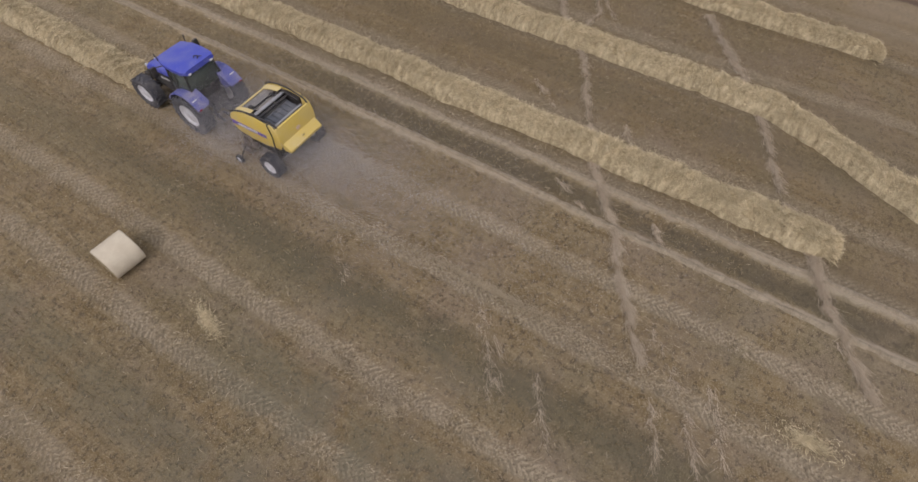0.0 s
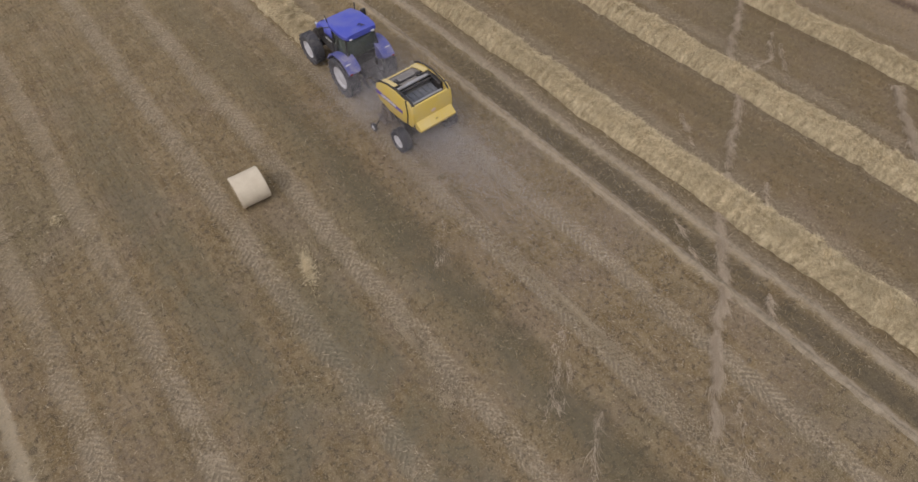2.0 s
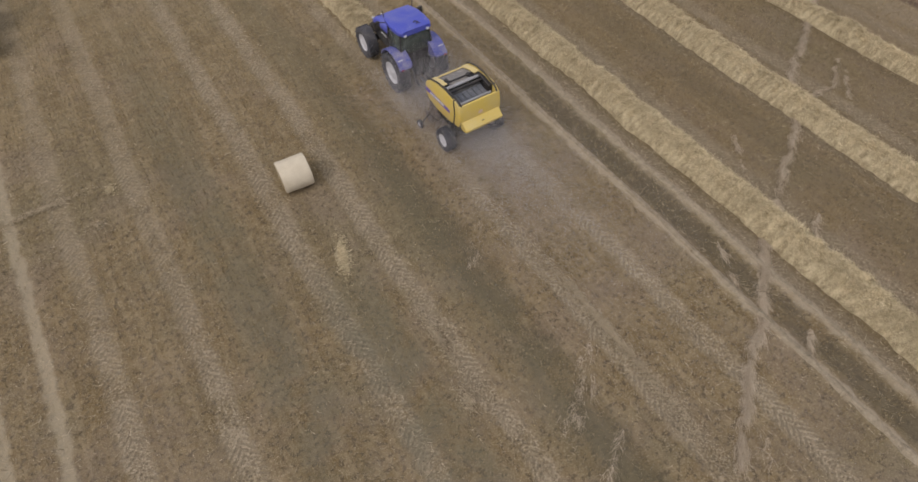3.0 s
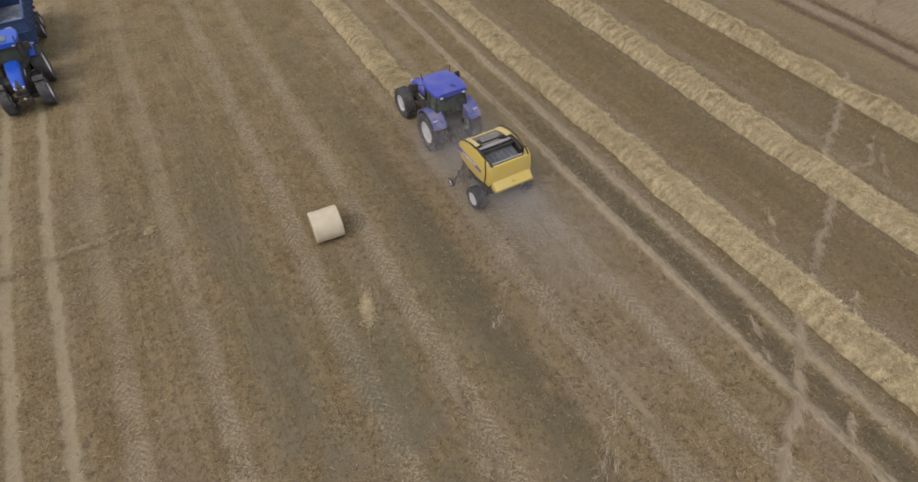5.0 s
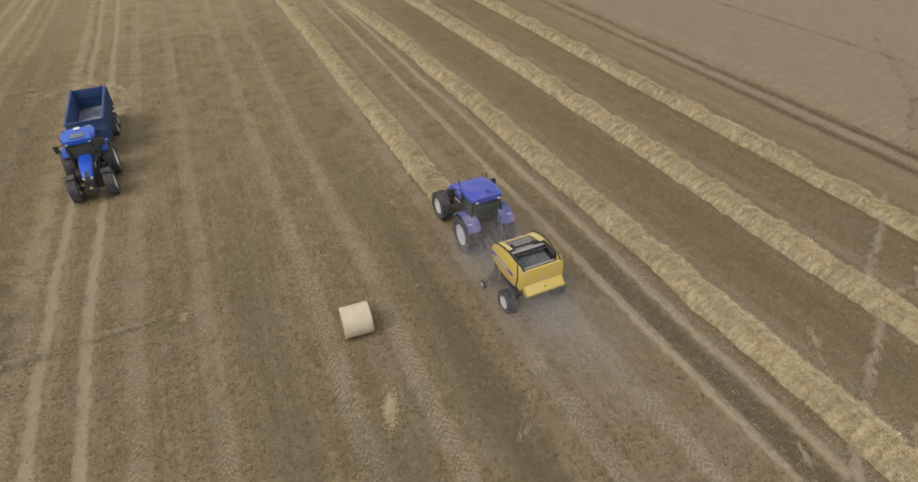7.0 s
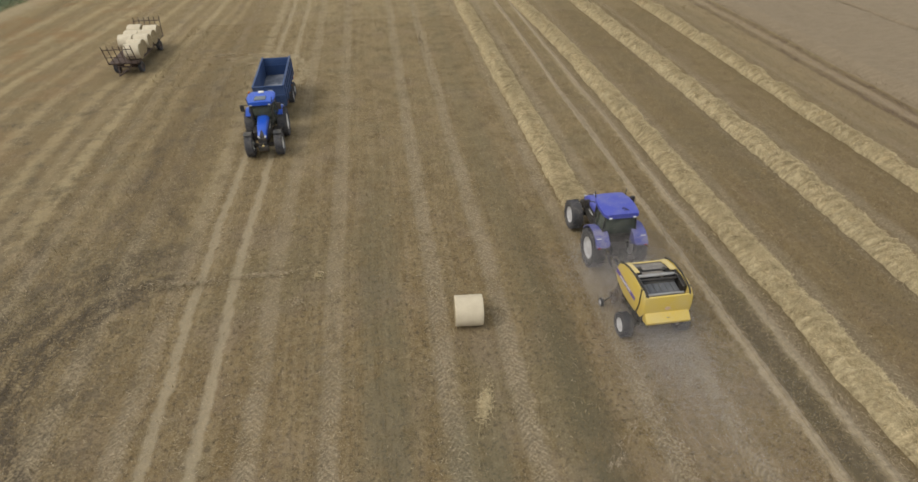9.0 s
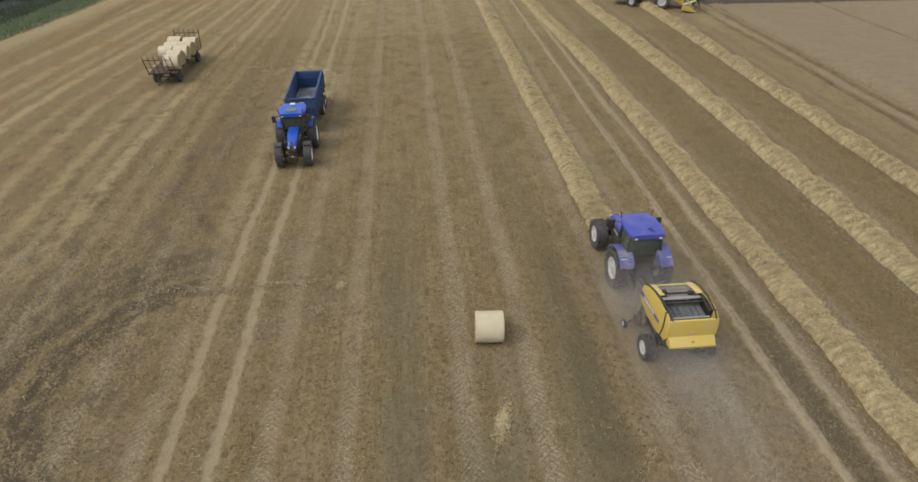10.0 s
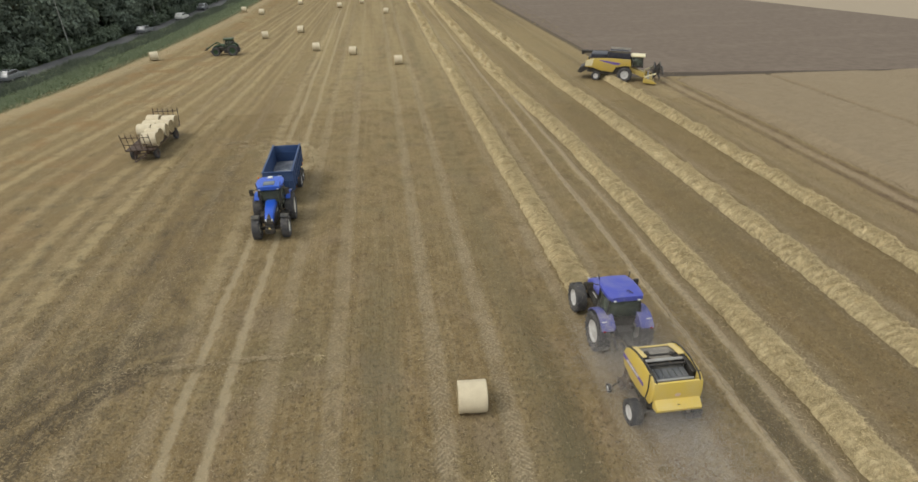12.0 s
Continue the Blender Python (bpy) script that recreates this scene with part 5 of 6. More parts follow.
    prism(bm, [(0.02, 2.30), (-0.30, 2.12), (-0.85, 2.04), (-1.30, 1.95), (-1.50, 1.55), (-1.42, 1.50), (-1.22, 1.85), (-0.80, 1.95), (-0.25, 2.02), (0.02, 2.18)], -0.80, 0.80)
    hull("belt_bed", bm, M_BELT, ob, "dusty black belts", soft=False)
    for k in range(6):
        bm = B()
        box(bm, (-0.66 + 0.264 * k, -0.62, 2.11), (0.23, 1.2, 0.02), 0.004, (5, 0, 0))
        hull("belt", bm, M_FILM, ob)
    bm = B()
    prism(bm, [(1.34, 2.16), (0.95, 2.28), (0.16, 2.34), (0.16, 2.26), (0.95, 2.18), (1.34, 2.06)], -0.93, 0.93)
    hull("front_cover", bm, M_COVER, ob, "dust-covered black cover plate", soft=False)
    for y, z, r, m in ((0.10, 2.44, 0.095, M_STEEL), (-0.16, 2.38, 0.06, M_DARK), (-1.12, 2.26, 0.07, M_STEEL), (-1.34, 2.06, 0.06, M_DARK), (0.52, 2.40, 0.045, M_DARK), (1.30, 2.24, 0.05, M_PALE)):
        bm = B()
        rod(bm, (-0.95 if y > -0.9 else -0.81, y, z), (0.95 if y > -0.9 else 0.81, y, z), r, seg=14)
        hull("roller", bm, m, ob)
    for x, y in ((-0.62, 0.42), (0.55, 0.50), (0.62, 0.25), (-0.5, 0.7)):
        bm = B()
        box(bm, (x, y, 2.40), (0.18, 0.22, 0.14), 0.03)
        rod(bm, (x, y, 2.36), (x + 0.2, y - 0.25, 2.46), 0.025)
        hull("tension_bracket", bm, M_DARK, ob)
    # frame below, pick-up reel, drawbar
    bm = B()
    prism(bm, [(1.75, 1.75), (0.9, 1.50), (-0.55, 1.52), (-0.6, 1.20), (0.0, 0.80), (0.6, 0.66), (1.7, 0.85)], -0.80, 0.80)
    box(bm, (0, 0, 0.56), (2.4, 0.16, 0.16), 0.03)
    for s in (-1, 1):
        box(bm, (s * 0.85, 0.05, 0.95), (0.14, 0.4, 0.9), 0.03)
    box(bm, (0, 1.72, 1.75), (1.8, 0.12, 0.9), 0.04)
    part("chassis", bm, M_DARK, ob, soft=False)
    reel = B()
    RY = 1.75
    rod(reel, (-1.0, RY, 0.36), (1.0, RY, 0.36), 0.13, seg=12)
    for k in range(16):
        for j in range(5):
            t = 2 * math.pi * (j + 0.3 * (k % 2)) / 5
            x = -0.95 + 1.9 * k / 15
            rod(reel, (x, RY, 0.36), (x, RY + 0.27 * math.cos(t), 0.38 + 0.27 * math.sin(t)), 0.010, seg=4)
    for s in (-1, 1):
        prism(reel, [(RY - 0.32, 0.45), (RY, 0.72), (RY + 0.33, 0.5), (RY + 0.23, 0.2), (RY - 0.17, 0.16)], s * 1.04, s * 1.09)
    part("pickup_reel", reel, M_GRIME, ob, "dusty pick-up reel with tines", soft=False)
    bm = B()
    box(bm, (-0.92, 1.40, 1.0), (0.26, 0.6, 0.75), 0.08)
    rod(bm, (-1.02, 1.45, 0.95), (-1.12, 1.45, 0.95), 0.22)
    rod(bm, (-1.0, 0.95, 1.0), (-1.1, 0.95, 1.0), 0.15)
    part("drive_box", bm, M_GRIME, ob)
    bm = B()
    tube(bm, [(-0.45, 1.7, 1.0), (-0.12, 2.7, 0.72), (0, 3.35, 0.56)], 0.06, 8)
    tube(bm, [(0.45, 1.7, 1.0), (0.12, 2.7, 0.72), (0, 3.35, 0.56)], 0.06, 8)
    box(bm, (0, 3.35, 0.54), (0.2, 0.4, 0.12), 0.03)
    part("drawbar", bm, M_GRIME, ob)
    bm = B()
    rod(bm, (0, 1.7, 1.05), (0, 4.1, 0.85), 0.06)
    part("drive_shaft", bm, M_BELT, ob, "black shaft guard")
    bm = B()
    for k in range(3):
        x = -0.15 + 0.15 * k
        tube(bm, [(x, 1.75, 1.7), (x, 2.2, 1.3), (x, 2.9, 0.98), (x * 0.6, 3.5, 1.0), (x * 0.4, 4.0, 1.15)], 0.02, 5)
    part("hoses", bm, M_BELT, ob)
    bm = B()
    rod(bm, (0.28, 2.6, 0.25), (0.28, 2.6, 1.0), 0.04)
    part("jack", bm, M_STEEL, ob)
    return ob


def grain_trailer():
    """A high-sided tipping trailer; origin on the ground below its front board, its front towards +y."""
    ob = thing("grain_trailer", "empty dark blue high-sided tipping trailer, dusty inside", "trailer")
    L, W, z0, z1 = 6.2, 1.10, 1.35, 2.82
    bm = B()
    box(bm, (0, -L / 2, z0), (2 * W - 0.1, L - 0.1, 0.10))
    part("floor", bm, M_LIME, ob, "floor dusted with pale grain residue")
    for s in (-1, 1):
        bm = B()
        box(bm, (s * W, -L / 2, (z0 + z1) / 2), (0.07, L, z1 - z0), 0.015)
        side = part("side_wall", bm, M_TRAILER, ob)
        bm = B()
        box(bm, (s * W, -L / 2, z1 + 0.04), (0.13, L + 0.1, 0.09), 0.02)
        box(bm, (s * (W + 0.06), -L / 2, z0 + 0.82), (0.07, L, 0.08), 0.02)
        part("rail", bm, M_TRAILER, side)
        for k in range(7):
            bm = B()
            box(bm, (s * (W + 0.07), -0.3 - 0.96 * k, (z0 + z1) / 2 - 0.05), (0.09, 0.10, z1 - z0), 0.015)
            part("rib", bm, M_TRAILER, side)
        for y in (-0.25, -2.0, -3.5, -6.2):
            bm = B()
            box(bm, (s * (W + 0.12), y, z0 + 0.1), (0.03, 0.12, 0.07), 0.01)
            part("reflector", bm, M_AMBER, side, "amber reflector")
        part("mudguard", arc_strip(B(), -4.3, 0.52, 0.62, 35, 145, s * 0.86, s * 1.30, 0.04), M_BELT, ob)
        for y in (-3.6, -5.0):
            wheel(ob, s * 1.02, y, 0.56, 0.44, s, 20)
        bm = B()
        box(bm, (s * 0.95, -L - 0.02, 1.0), (0.34, 0.06, 0.14), 0.02)
        part("rear_lamp", bm, M_RED, ob, "red rear lamp")
    bm = B()
    box(bm, (0, -0.03, (z0 + z1) / 2 - 0.05), (2 * W + 0.06, 0.08, z1 - z0 + 0.1), 0.015)
    front = part("front_board", bm, M_TRAILER, ob)
    bm = B()
    box(bm, (0, 0.03, z1 + 0.02), (2 * W + 0.12, 0.10, 0.09), 0.02)
    box(bm, (0, 0.04, z0 + 0.75), (2 * W + 0.06, 0.09, 0.09), 0.02)
    for x in (-0.75, 0.75):
        box(bm, (x, 0.04, z0 + 0.36), (0.09, 0.08, 0.74), 0.02)
    part("rail", bm, M_TRAILER, front)
    bm = B()
    box(bm, (-0.12, 0.045, z0 + 1.08), (0.34, 0.02, 0.24), 0.05)
    part("emblem", bm, M_WHITE, front, "worn white emblem")
    bm = B()
    box(bm, (0, -L + 0.03, (z0 + z1) / 2), (2 * W + 0.06, 0.08, z1 - z0), 0.015)
    gate = part("tailgate", bm, M_TRAILER, ob)
    bm = B()
    box(bm, (0, -L + 0.09, z0 + 0.85), (2 * W - 0.1, 0.06, 0.09), 0.02)
    part("rail", bm, M_TRAILER, gate)
    bm = B()
    for x in (-0.45, 0.45):
        box(bm, (x, -L / 2, 1.02), (0.16, L - 0.2, 0.30), 0.02)
    for y in (-3.6, -5.0):
        box(bm, (0, y, 0.56), (2.0, 0.14, 0.14), 0.02)
        for x in (-0.5, 0.5):
            box(bm, (x, y, 0.76), (0.14, 0.7, 0.3), 0.03)
    tube(bm, [(-0.45, 0, 1.0), (0, 1.5, 0.66)], 0.08, 8)
    tube(bm, [(0.45, 0, 1.0), (0, 1.5, 0.66)], 0.08, 8)
    box(bm, (0, 1.6, 0.64), (0.16, 0.4, 0.14), 0.03)
    part("chassis", bm, M_TRAILER, ob)
    bm = B()
    rod(bm, (0.15, 0.25, 0.9), (0.15, 0.25, 2.05), 0.09)
    rod(bm, (0.15, 0.25, 2.05), (0.15, 0.25, 2.25), 0.06)
    part("tipping_ram", bm, M_RUST, ob)
    # drifts of pale grain dust left across the floor
    r = np.random.RandomState(3)
    for k in range(6):
        bm = B()
        n, y = 26, -0.55 - 0.62 * k
        rx, ry = 0.66 + 0.12 * (k % 2), 0.36 + 0.06 * (k % 3)
        top = bm.verts.new((0.16, y, z0 + 0.10))
        ring = []
        for i in range(n):
            t = 2 * math.pi * i / n
            ring.append(bm.verts.new((0.16 + rx * math.cos(t) * r.uniform(0.8, 1.05), y + ry * math.sin(t) * r.uniform(0.7, 1.3), z0 + 0.052)))
        for i in range(n):
            bm.faces.new((top, ring[i], ring[(i + 1) % n]))
        part("grain_dust", bm, M_CHALK, ob, "pale drift of grain dust")
    bm = B()
    for k in range(22):
        y = -0.4 - 0.26 * k
        box(bm, (-W + 0.12, y, z0 + 0.12 + 0.02 * (k % 3)), (0.16 + 0.03 * (k % 4), 0.2, 0.16), 0.03, (0, 20 * (k % 3), 17 * k))
    part("residue_edge", bm, M_CHALK, ob, "crusted residue along the side")
    return ob


def bale(label="pale round straw bale wrapped in net, lying on the stubble", dia=1.36, wide=1.22):
    """A round bale on its curved side, its axis along x."""
    ob = thing("straw_bale", label, "bale", "round straw bales")
    r = dia / 2
    bm = B()
    w = wide / 2
    prof = [(-w, r * 0.93), (-w * 0.97, r * 0.98)] + [(-w * 0.9 + 1.8 * w * k / 12, r * (1.0 + 0.006 * math.sin(k * 2.1))) for k in range(13)] + [(w * 0.97, r * 0.98), (w, r * 0.93)]
    lathe(bm, prof, 40, "x", (0, 0, r * 0.97))
    for v in bm.verts:
        v.co += 0.012 * Vector((0, noise.noise(v.co * 3), noise.noise(v.co * 3 + Vector((9, 0, 0)))))
        v.co.z = max(v.co.z, 0.004)
    wrap = part("net_wrap", bm, M_BALE, ob)
    for s in (-1, 1):
        bm = B()
        lathe(bm, [(s * (w - 0.015 * (k % 2)), r * (0.94 - 0.093 * k)) for k in range(11)], 32, "x", (0, 0, r * 0.97))
        part("end_face", bm, M_BALE_END, ob, "coiled straw end face")
    return ob


def bale_wagon():
    """A flat trailer with leaning end racks; origin on the ground below its middle, along y."""
    ob = thing("bale_wagon", "rusty flat wagon with end racks, loaded with straw bales", "wagon")
    bm = B()
    box(bm, (0, 0, 1.02), (2.4, 7.6, 0.10), 0.01)
    part("deck", bm, M_RUST, ob)
    bm = B()
    for x in (-0.5, 0.5):
        box(bm, (x, 0, 0.86), (0.12, 7.4, 0.22), 0.01)
    for y in (-2.9, 2.6):
        box(bm, (0, y, 0.46), (1.9, 0.12, 0.12), 0.01)
        for x in (-0.5, 0.5):
            box(bm, (x, y, 0.66), (0.1, 0.6, 0.3), 0.01)
    part("chassis", bm, M_RUST, ob)
    for s in (-1, 1):
        for y in (-2.9, 2.6):
            wheel(ob, s * 0.98, y, 0.45, 0.3, s, 18, M_RUST)
        bm = B()
        for z, y in ((1.62, 3.94), (2.30, 4.10)):
            rod(bm, (-1.15, s * y, z), (1.15, s * y, z), 0.035, seg=6)
        for x in (-1.15, 1.15):
            rod(bm, (x, s * 3.78, 1.0), (x, s * 4.18, 2.62), 0.04, seg=6)
        rack = part("end_rack", bm, M_RUST, ob)
        for k in range(4):
            bm = B()
            rod(bm, (-0.69 + 0.46 * k, s * 3.78, 1.0), (-0.69 + 0.46 * k, s * 4.18, 2.62), 0.032, seg=6)
            part("rack_bar", bm, M_RUST, rack)
    bm = B()
    tube(bm, [(-0.5, -3.7, 0.75), (0, -5.2, 0.5), (0.5, -3.7, 0.75)], 0.05, 6)
    for k in range(3):
        rod(bm, (-0.5, -3.95, 0.85 - 0.22 * k), (0.5, -3.95, 0.85 - 0.22 * k), 0.03, seg=6)
    part("drawbar", bm, M_RUST, ob)
    return ob


def combine():
    """A combine harvester; origin on the ground under its front axle, its front towards +y."""
    ob = thing("combine_harvester", "yellow combine harvester with dark top and raised cutting header", "combine")
    for s in (-1, 1):
        wheel(ob, s * 1.28, 0, 0.95, 0.66, s, 20, name="front_wheel")
        wheel(ob, s * 1.25, -3.75, 0.58, 0.42, s, 18, name="rear_wheel")
        bm = B()
        prism(bm, [(0.75, 2.05), (0.55, 2.95), (-2.2, 3.0), (-4.6, 2.85), (-5.3, 2.5), (-5.3, 1.75), (-4.2, 1.65), (-3.2, 1.35), (-1.6, 1.2), (-1.2, 1.85), (0, 2.1)], s * 1.32, s * 1.50, 0.04)
        side = part("side_panel", bm, M_FADED, ob)
        bm = B()
        prism(bm, [(-4.2, 2.86), (-5.25, 2.52), (-5.28, 1.85), (-4.4, 1.9)], s * 1.49, s * 1.515)
        part("rear_hood", bm, M_CREAM, side, "pale rear hood", soft=False)
        bm = B()
        prism(bm, [(-0.6, 2.42), (-0.9, 2.18), (-1.5, 2.20), (-3.4, 2.62), (-3.4, 2.72)], s * 1.495, s * 1.512)
        part("stripe", bm, M_STRIPE, side, "violet stripe", soft=False)
        bm = B()
        prism(bm, [(-0.9, 1.9), (-1.5, 1.2), (-3.0, 1.2), (-3.2, 0.9), (-0.8, 0.95)], s * 0.9, s * 1.3)
        part("guard", bm, M_DARK, ob, soft=False)
        bm = B()
        rod(bm, (s * 1.1, 1.75, 3.15), (s * 1.65, 2.0, 3.05), 0.025)
        box(bm, (s * 1.65, 2.0, 2.75), (0.2, 0.08, 0.5), 0.03)
        part("mirror", bm, M_DARK, ob)
    bm = B()
    box(bm, (0, -2.2, 2.0), (2.64, 5.6, 1.9), 0.08)
    part("body", bm, M_DARK, ob)
    bm = B()
    prism(bm, [(0.45, 2.95), (0.40, 3.65), (-2.3, 3.75), (-2.5, 3.0)], -1.42, 1.42, 0.05)
    part("grain_tank", bm, M_NAVY, ob, "dark grain tank")
    for s in (-1, 1):
        bm = B()
        quad(bm, [(s * 1.3, 0.35, 3.68), (s * 1.3, -2.2, 3.76), (s * 1.45, -2.3, 4.0), (s * 1.45, 0.45, 3.95)])
        part("tank_flap", bm, M_COVER, ob, "grey tank flap", soft=False).modifiers.new("thickness", "SOLIDIFY").thickness = 0.03
    bm = B()
    box(bm, (0, -3.6, 3.15), (2.5, 2.1, 0.55), 0.08)
    part("engine_cover", bm, M_NAVY, ob)
    bm = B()
    tube(bm, [(-1.55, -0.3, 3.3), (-1.62, -5.9, 3.2)], 0.2, 12)
    box(bm, (-1.62, -6.0, 3.1), (0.42, 0.4, 0.6), 0.08)
    part("unloading_auger", bm, M_DARK, ob, "dark folded unloading auger")
    bm = B()
    prism(bm, [(-5.2, 1.9), (-6.0, 1.5), (-6.3, 0.9), (-5.8, 0.8), (-5.0, 1.3)], -1.15, 1.15)
    part("straw_chopper", bm, M_DARK, ob, soft=False)
    # cab
    bm = B()
    box(bm, (0, 1.45, 2.02), (1.9, 1.7, 0.24), 0.05)
    for s in (-1, 1):
        for y in (0.66, 2.2):
            rod(bm, (s * 0.88, y, 2.1), (s * 0.86, y - (0.1 if y > 1 else 0), 3.22), 0.045)
    cab = part("cab_frame", bm, M_DARK, ob)
    for p in ([(-0.86, 2.24, 2.1), (0.86, 2.24, 2.1), (0.84, 2.14, 3.2), (-0.84, 2.14, 3.2)], [(-0.89, 0.66, 2.1), (-0.89, 2.2, 2.1), (-0.87, 2.1, 3.2), (-0.87, 0.66, 3.2)],
              [(0.89, 0.66, 2.1), (0.89, 2.2, 2.1), (0.87, 2.1, 3.2), (0.87, 0.66, 3.2)]):
        bm = B()
        quad(bm, p)
        pane = part("window_pane", bm, M_GLASS, cab, "tinted cab window")
        pane.visible_shadow = False
        pane.modifiers.new("thickness", "SOLIDIFY").thickness = 0.01
    bm = B()
    box(bm, (0, 1.45, 3.30), (2.0, 1.85, 0.20), 0.08)
    part("cab_roof", bm, M_CREAM, ob, "cream cab roof")
    bm = B()
    box(bm, (0, 1.1, 2.5), (0.5, 0.5, 0.7), 0.06)
    part("driver_seat", bm, M_SEAT, cab)
    # feeder house and header
    bm = B()
    prism(bm, [(0.6, 1.9), (0.5, 1.3), (2.5, 0.55), (2.6, 1.15)], -0.75, 0.75, 0.03)
    part("feeder_house", bm, M_FADED, ob)
    bm = B()
    HW = 2.4
    prism(bm, [(2.5, 0.95), (2.55, 0.35), (3.9, 0.22), (3.9, 0.30), (2.8, 0.5), (2.65, 0.95)], -HW, HW)
    header = part("header_table", bm, M_FADED, ob, soft=False)
    for s in (-1, 1):
        bm = B()
        prism(bm, [(2.5, 0.85), (2.5, 0.3), (3.8, 0.2), (4.3, 0.26), (3.7, 0.62), (3.2, 0.80)], s * HW, s * (HW + 0.12), 0.02)
        part("header_end", bm, M_FADED, header)
        bm = B()
        tube(bm, [(s * (HW + 0.06), 2.6, 0.95), (s * (HW + 0.06), 3.3, 1.30), (s * (HW + 0.06), 4.0, 1.55)], 0.10, 6)
        part("reel_arm", bm, M_CREAM, header, "pale reel arm")
    bm = B()
    rod(bm, (-HW + 0.1, 3.1, 0.66), (HW - 0.1, 3.1, 0.66), 0.16, seg=12)
    part("header_auger", bm, M_STEEL, header)
    bm = B()
    rod(bm, (-HW + 0.05, 4.1, 1.55), (HW - 0.05, 4.1, 1.55), 0.08, seg=8)
    for j in range(6):
        t = 2 * math.pi * j / 6
        y, z = 4.1 + 0.78 * math.cos(t), 1.55 + 0.72 * math.sin(t)
        rod(bm, (-HW + 0.05, y, z), (HW - 0.05, y, z), 0.06, seg=6)
        for k in range(7):
            x = -HW + 0.1 + (2 * HW - 0.2) * k / 6
            rod(bm, (x, 4.1, 1.55), (x, y, z), 0.05, seg=5)
        for k in range(30):
            x = -HW + 0.15 + (2 * HW - 0.3) * k / 29
            rod(bm, (x, y, z), (x, y - 0.05, z - 0.22), 0.014, seg=4)
    part("reel", bm, M_DARK, header, "dark pick-up reel", soft=False)
    bm = B()
    rod(bm, (1.3, 0.9, 1.9), (1.3, 0.9, 2.9), 0.02)
    for k in range(5):
        box(bm, (-1.35, 0.95, 0.7 + 0.3 * k), (0.5, 0.25, 0.03))
    part("ladder", bm, M_STEEL, ob)
    return ob


def car(paint, label):
    ob = thing("car", label, "car", "cars on the road")
    bm = B()
    top = 1.44
    prism(bm, [(-2.1, 0.35), (-2.15, 0.8), (-2.0, 1.0), (1.0, 0.98), (2.0, 0.82), (2.15, 0.6), (2.1, 0.32)], -0.88, 0.88, 0.06)
    body = part("body", bm, paint, ob)
    bm = B()
    prism(bm, [(-1.95, 0.98), (-1.55, top), (0.15, top), (1.0, 0.96)], -0.78, 0.78, 0.08)
    part("cabin", bm, paint, ob)
    for s in (-1, 1):
        bm = B()
        prism(bm, [(-1.6, 1.02), (-1.4, top - 0.1), (0.1, top - 0.1), (0.72, 1.02)], s * 0.77, s * 0.79)
        part("side_window", bm, M_BELT, body, "dark window", soft=False)
        for y in (-1.3, 1.35):
            wheel(ob, s * 0.78, y, 0.32, 0.2, s, 12, M_STEEL)
        bm = B()
        box(bm, (s * 0.62, 2.1, 0.68), (0.3, 0.08, 0.14), 0.03)
        part("headlight", bm, M_LAMP, body)
    bm = B()
    quad(bm, [(-0.70, 1.02, 1.0), (0.70, 1.02, 1.0), (0.64, 0.24, top - 0.06), (-0.64, 0.24, top - 0.06)])
    part("windscreen", bm, M_BELT, body, "dark windscreen", soft=False).modifiers.new("thickness", "SOLIDIFY").thickness = 0.03
    return ob


def street_lamp():
    ob = thing("street_lamp", "tall galvanised roadside street lamp", "street lamp", "street lamps")
    bm = B()
    rod(bm, (0, 0, 0), (0, 0, 8.6), 0.11, 0.06)
    rod(bm, (0, 0, 0), (0, 0, 1.2), 0.15)
    part("pole", bm, M_POLE, ob)
    bm = B()
    tube(bm, [(0, 0, 8.55), (0.3, 0, 8.9), (1.1, 0, 9.0)], 0.045, 8)
    part("arm", bm, M_POLE, ob)
    bm = B()
    box(bm, (1.4, 0, 9.0), (0.8, 0.28, 0.12), 0.05)
    part("lantern", bm, M_WHITE, ob, "pale lantern head")
    return ob


# ---- machines in their places ----
t1 = tractor("dusty blue tractor towing a yellow round baler over the stubble", M_BLUE, False, False)
t1.matrix_basis = pose(MACHINE_X, TRACTOR_Y, 0)
b1 = round_baler()
b1.matrix_basis = pose(MACHINE_X, BALER_Y, 0)
t2 = tractor("clean bright blue tractor pulling a grain trailer", M_BLUE_B, True, True, front=(0.74, 0.50, 0.92), nose=0.88, rims=M_WHITE, short=0.80)
t2.matrix_basis = pose(-10.84, 19.4, 0, 0, 0, 182.5)
g1 = grain_trailer()
g1.matrix_basis = pose(-10.76, 21.5, 0, 0, 0, 181.0) @ Matrix.Diagonal((0.93, 0.95, 0.94, 1))
WAGON = (-24.3, 36.3)
w1 = bale_wagon()
w1.matrix_basis = pose(WAGON[0], WAGON[1], 0)
c1 = combine()
c1.matrix_basis = pose(30.2, 56.1, 0, 0, 0, -115)
t3 = tractor("dark green loader tractor with a bale spike", M_GREEN, False, False, loader=True, rims=M_GREEN)
t3.matrix_basis = pose(-26.9, 82.8, 0, 0, 0, 92) @ Matrix.Scale(0.86, 4)

first = bale()
first.matrix_basis = pose(-0.02, -0.1, 0, 0, 0, -4)
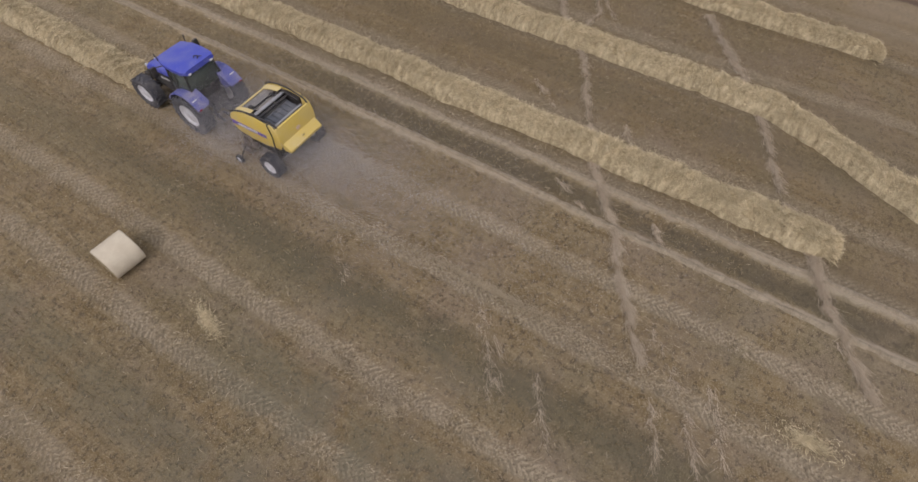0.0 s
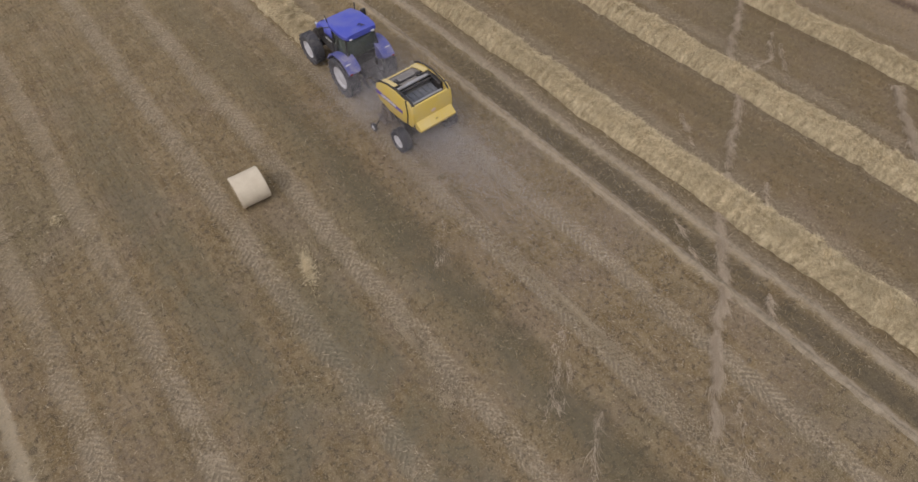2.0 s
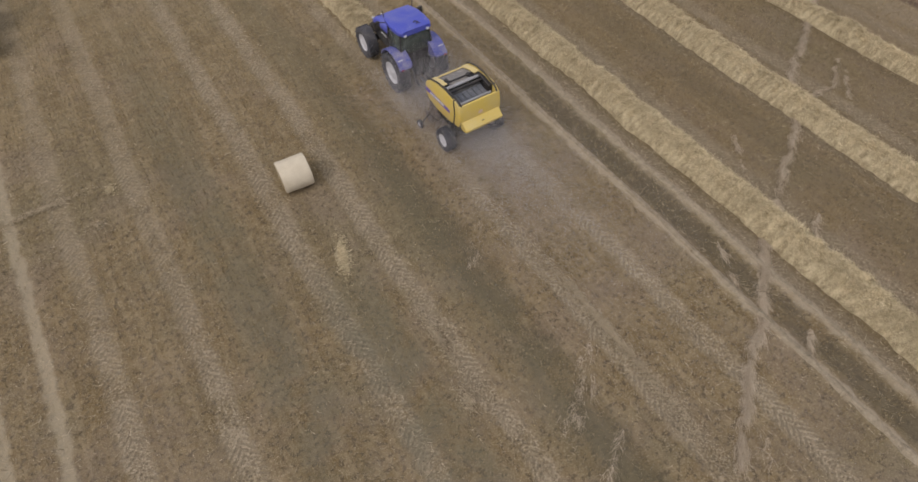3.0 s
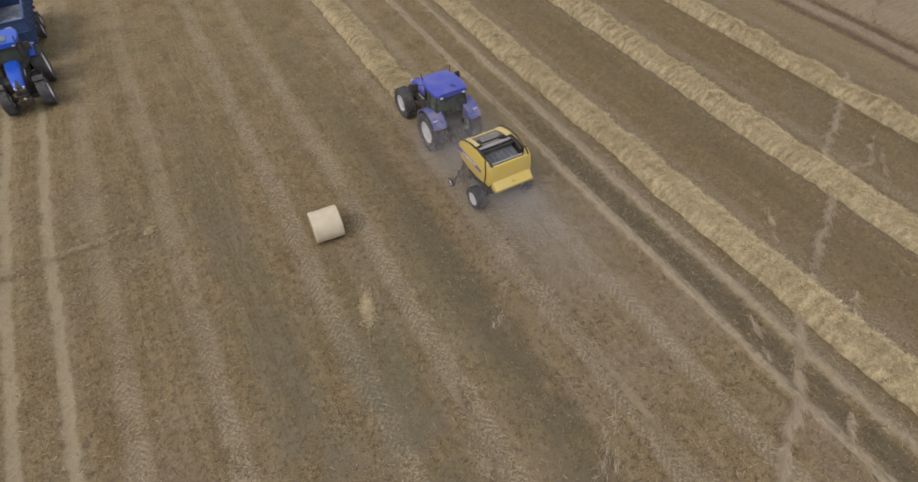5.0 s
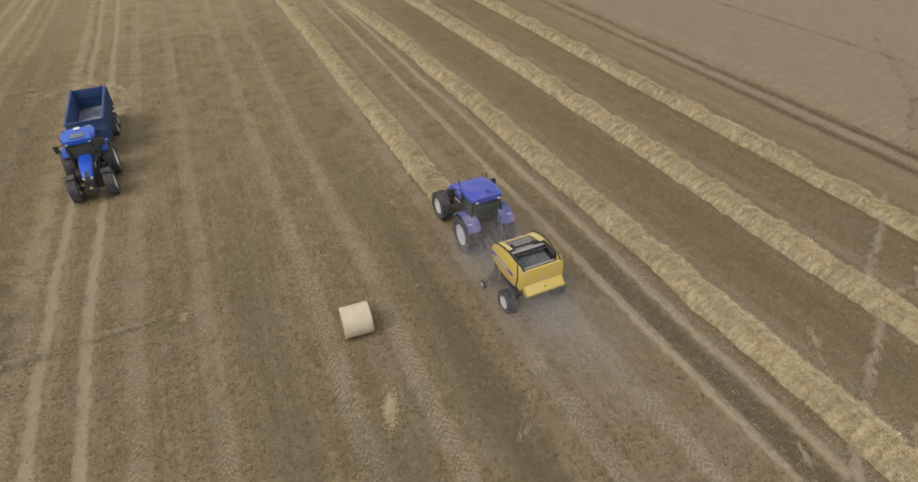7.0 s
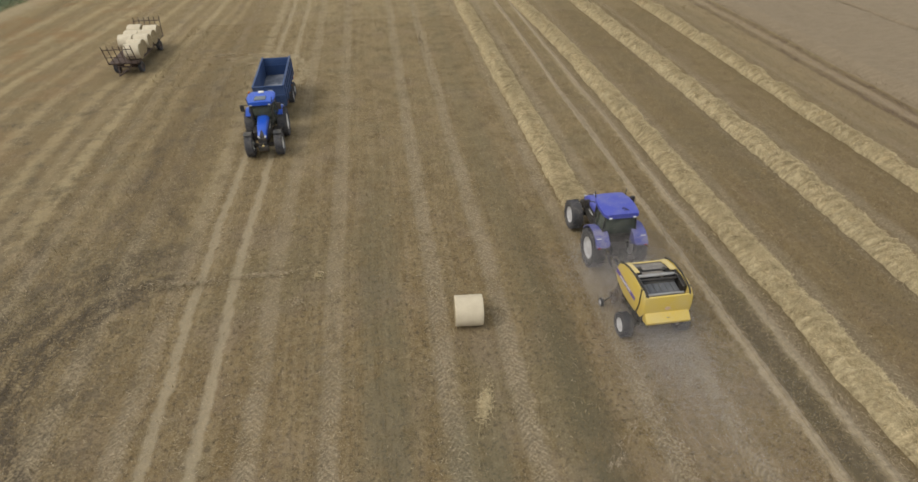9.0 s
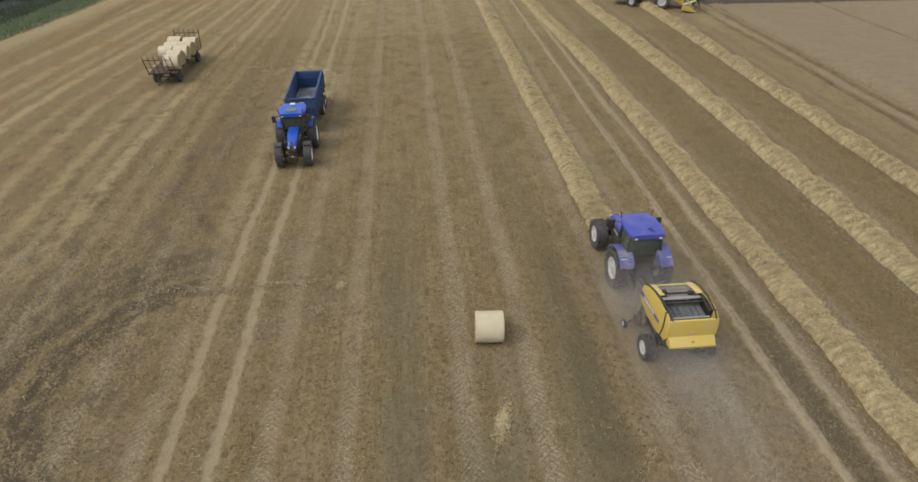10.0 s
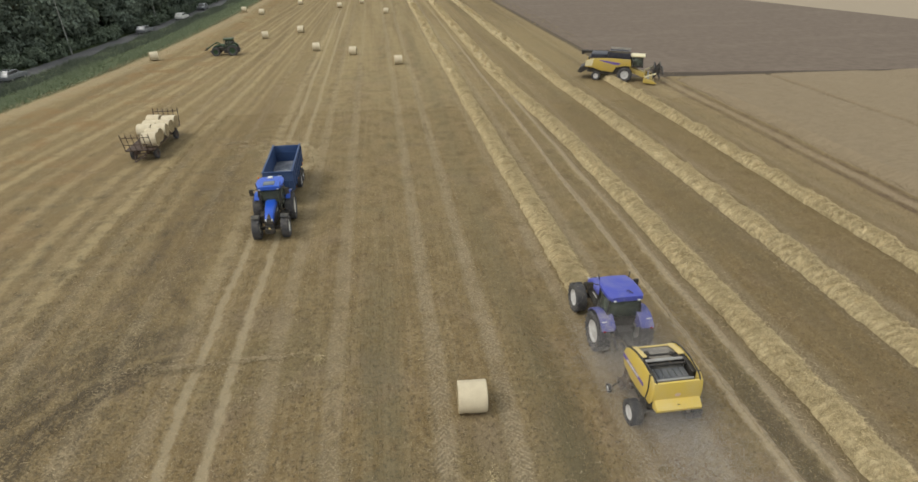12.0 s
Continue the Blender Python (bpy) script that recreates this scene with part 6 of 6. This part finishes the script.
for x, y, turn in ((-0.1, 71.0, 3), (-7.2, 79.6, -8), (-13.6, 84.2, 6), (-24.4, 98.5, 12), (-18.4, 104.9, -5), (-31.2, 135.6, 4), (-36.5, 141.2, 9),
                   (-24.1, 156.8, 0), (-12.8, 147.8, 7), (-0.5, 133.2, -6), (-6.9, 157.0, 2), (-38.5, 79.6, 25)):
    copy_thing(first, pose(x, y, 0, 0, 0, turn))
# the load of the wagon
LOAD = np.random.RandomState(8)
loaded = "straw bale loaded on the rusty wagon"
for k in range(5):
    for x in (-0.62, 0.62):
        if x < 0 and k < 2:
            continue
        lean = LOAD.uniform(-7, 7)
        tagged(copy_thing(first, pose(WAGON[0] + x + LOAD.uniform(-0.07, 0.07), WAGON[1] - 2.75 + 1.37 * k + LOAD.uniform(-0.04, 0.04), 1.07, 0, 0, 180 * (k % 2) + lean) @ Matrix.Diagonal((1.0, 0.95, LOAD.uniform(0.84, 0.98), 1))), loaded)
for paint, label, off, y, turn in ((M_SILVER, "silver car on the road beside the field", -1.2, 67.8, 0), (M_SILVER, "silver car on the road", -1.6, 108.8, 0),
                                        (M_WHITE, "white car on the road", -1.3, 129, 0), (M_SILVER, "pale car far down the road", -2.2, 148, 180)):
    car(paint, label).matrix_basis = pose(road_x(y, off), y, 0.11, 0, 0, turn - 4.0)
s1 = street_lamp()
s1.matrix_basis = pose(road_x(87, -4.3), 87.0, 0.0)
for y in (121.5, 157):
    copy_thing(s1, pose(road_x(y, -4.1), y, 0))


def dust_cloud():
    """Fine chaff and dust hanging low behind the pick-up and the baler, thinning out backwards."""
    r = np.random.RandomState(12)
    n = 760000
    back = r.gamma(2.0, 2.3, n)
    x = MACHINE_X + r.normal(0, 0.85, n) * (0.8 + 0.10 * back)
    y = BALER_Y + 2.3 - back
    z = np.abs(r.normal(0, 1.0, n)) * (0.8 + 0.06 * back) + 0.05
    k = r.uniform(size=n) < 0.40
    x[k], y[k], z[k] = MACHINE_X + r.normal(-0.25, 1.2, k.sum()), BALER_Y + 2.9 + r.normal(0, 1.2, k.sum()), 0.1 + np.abs(r.normal(0, 1.15, k.sum()))
    base = np.stack([x, y, z], -1)
    size = r.uniform(0.0045, 0.0105, n)
    d = r.normal(size=(n, 3))
    tip = base + d / np.linalg.norm(d, axis=1, keepdims=True) * size[:, None]
    tagged(ribbons("dust_cloud", base, tip, size, M_HAZE), "thin haze of pale chaff and dust behind the baler", "dust", kind="stuff")


dust_cloud()
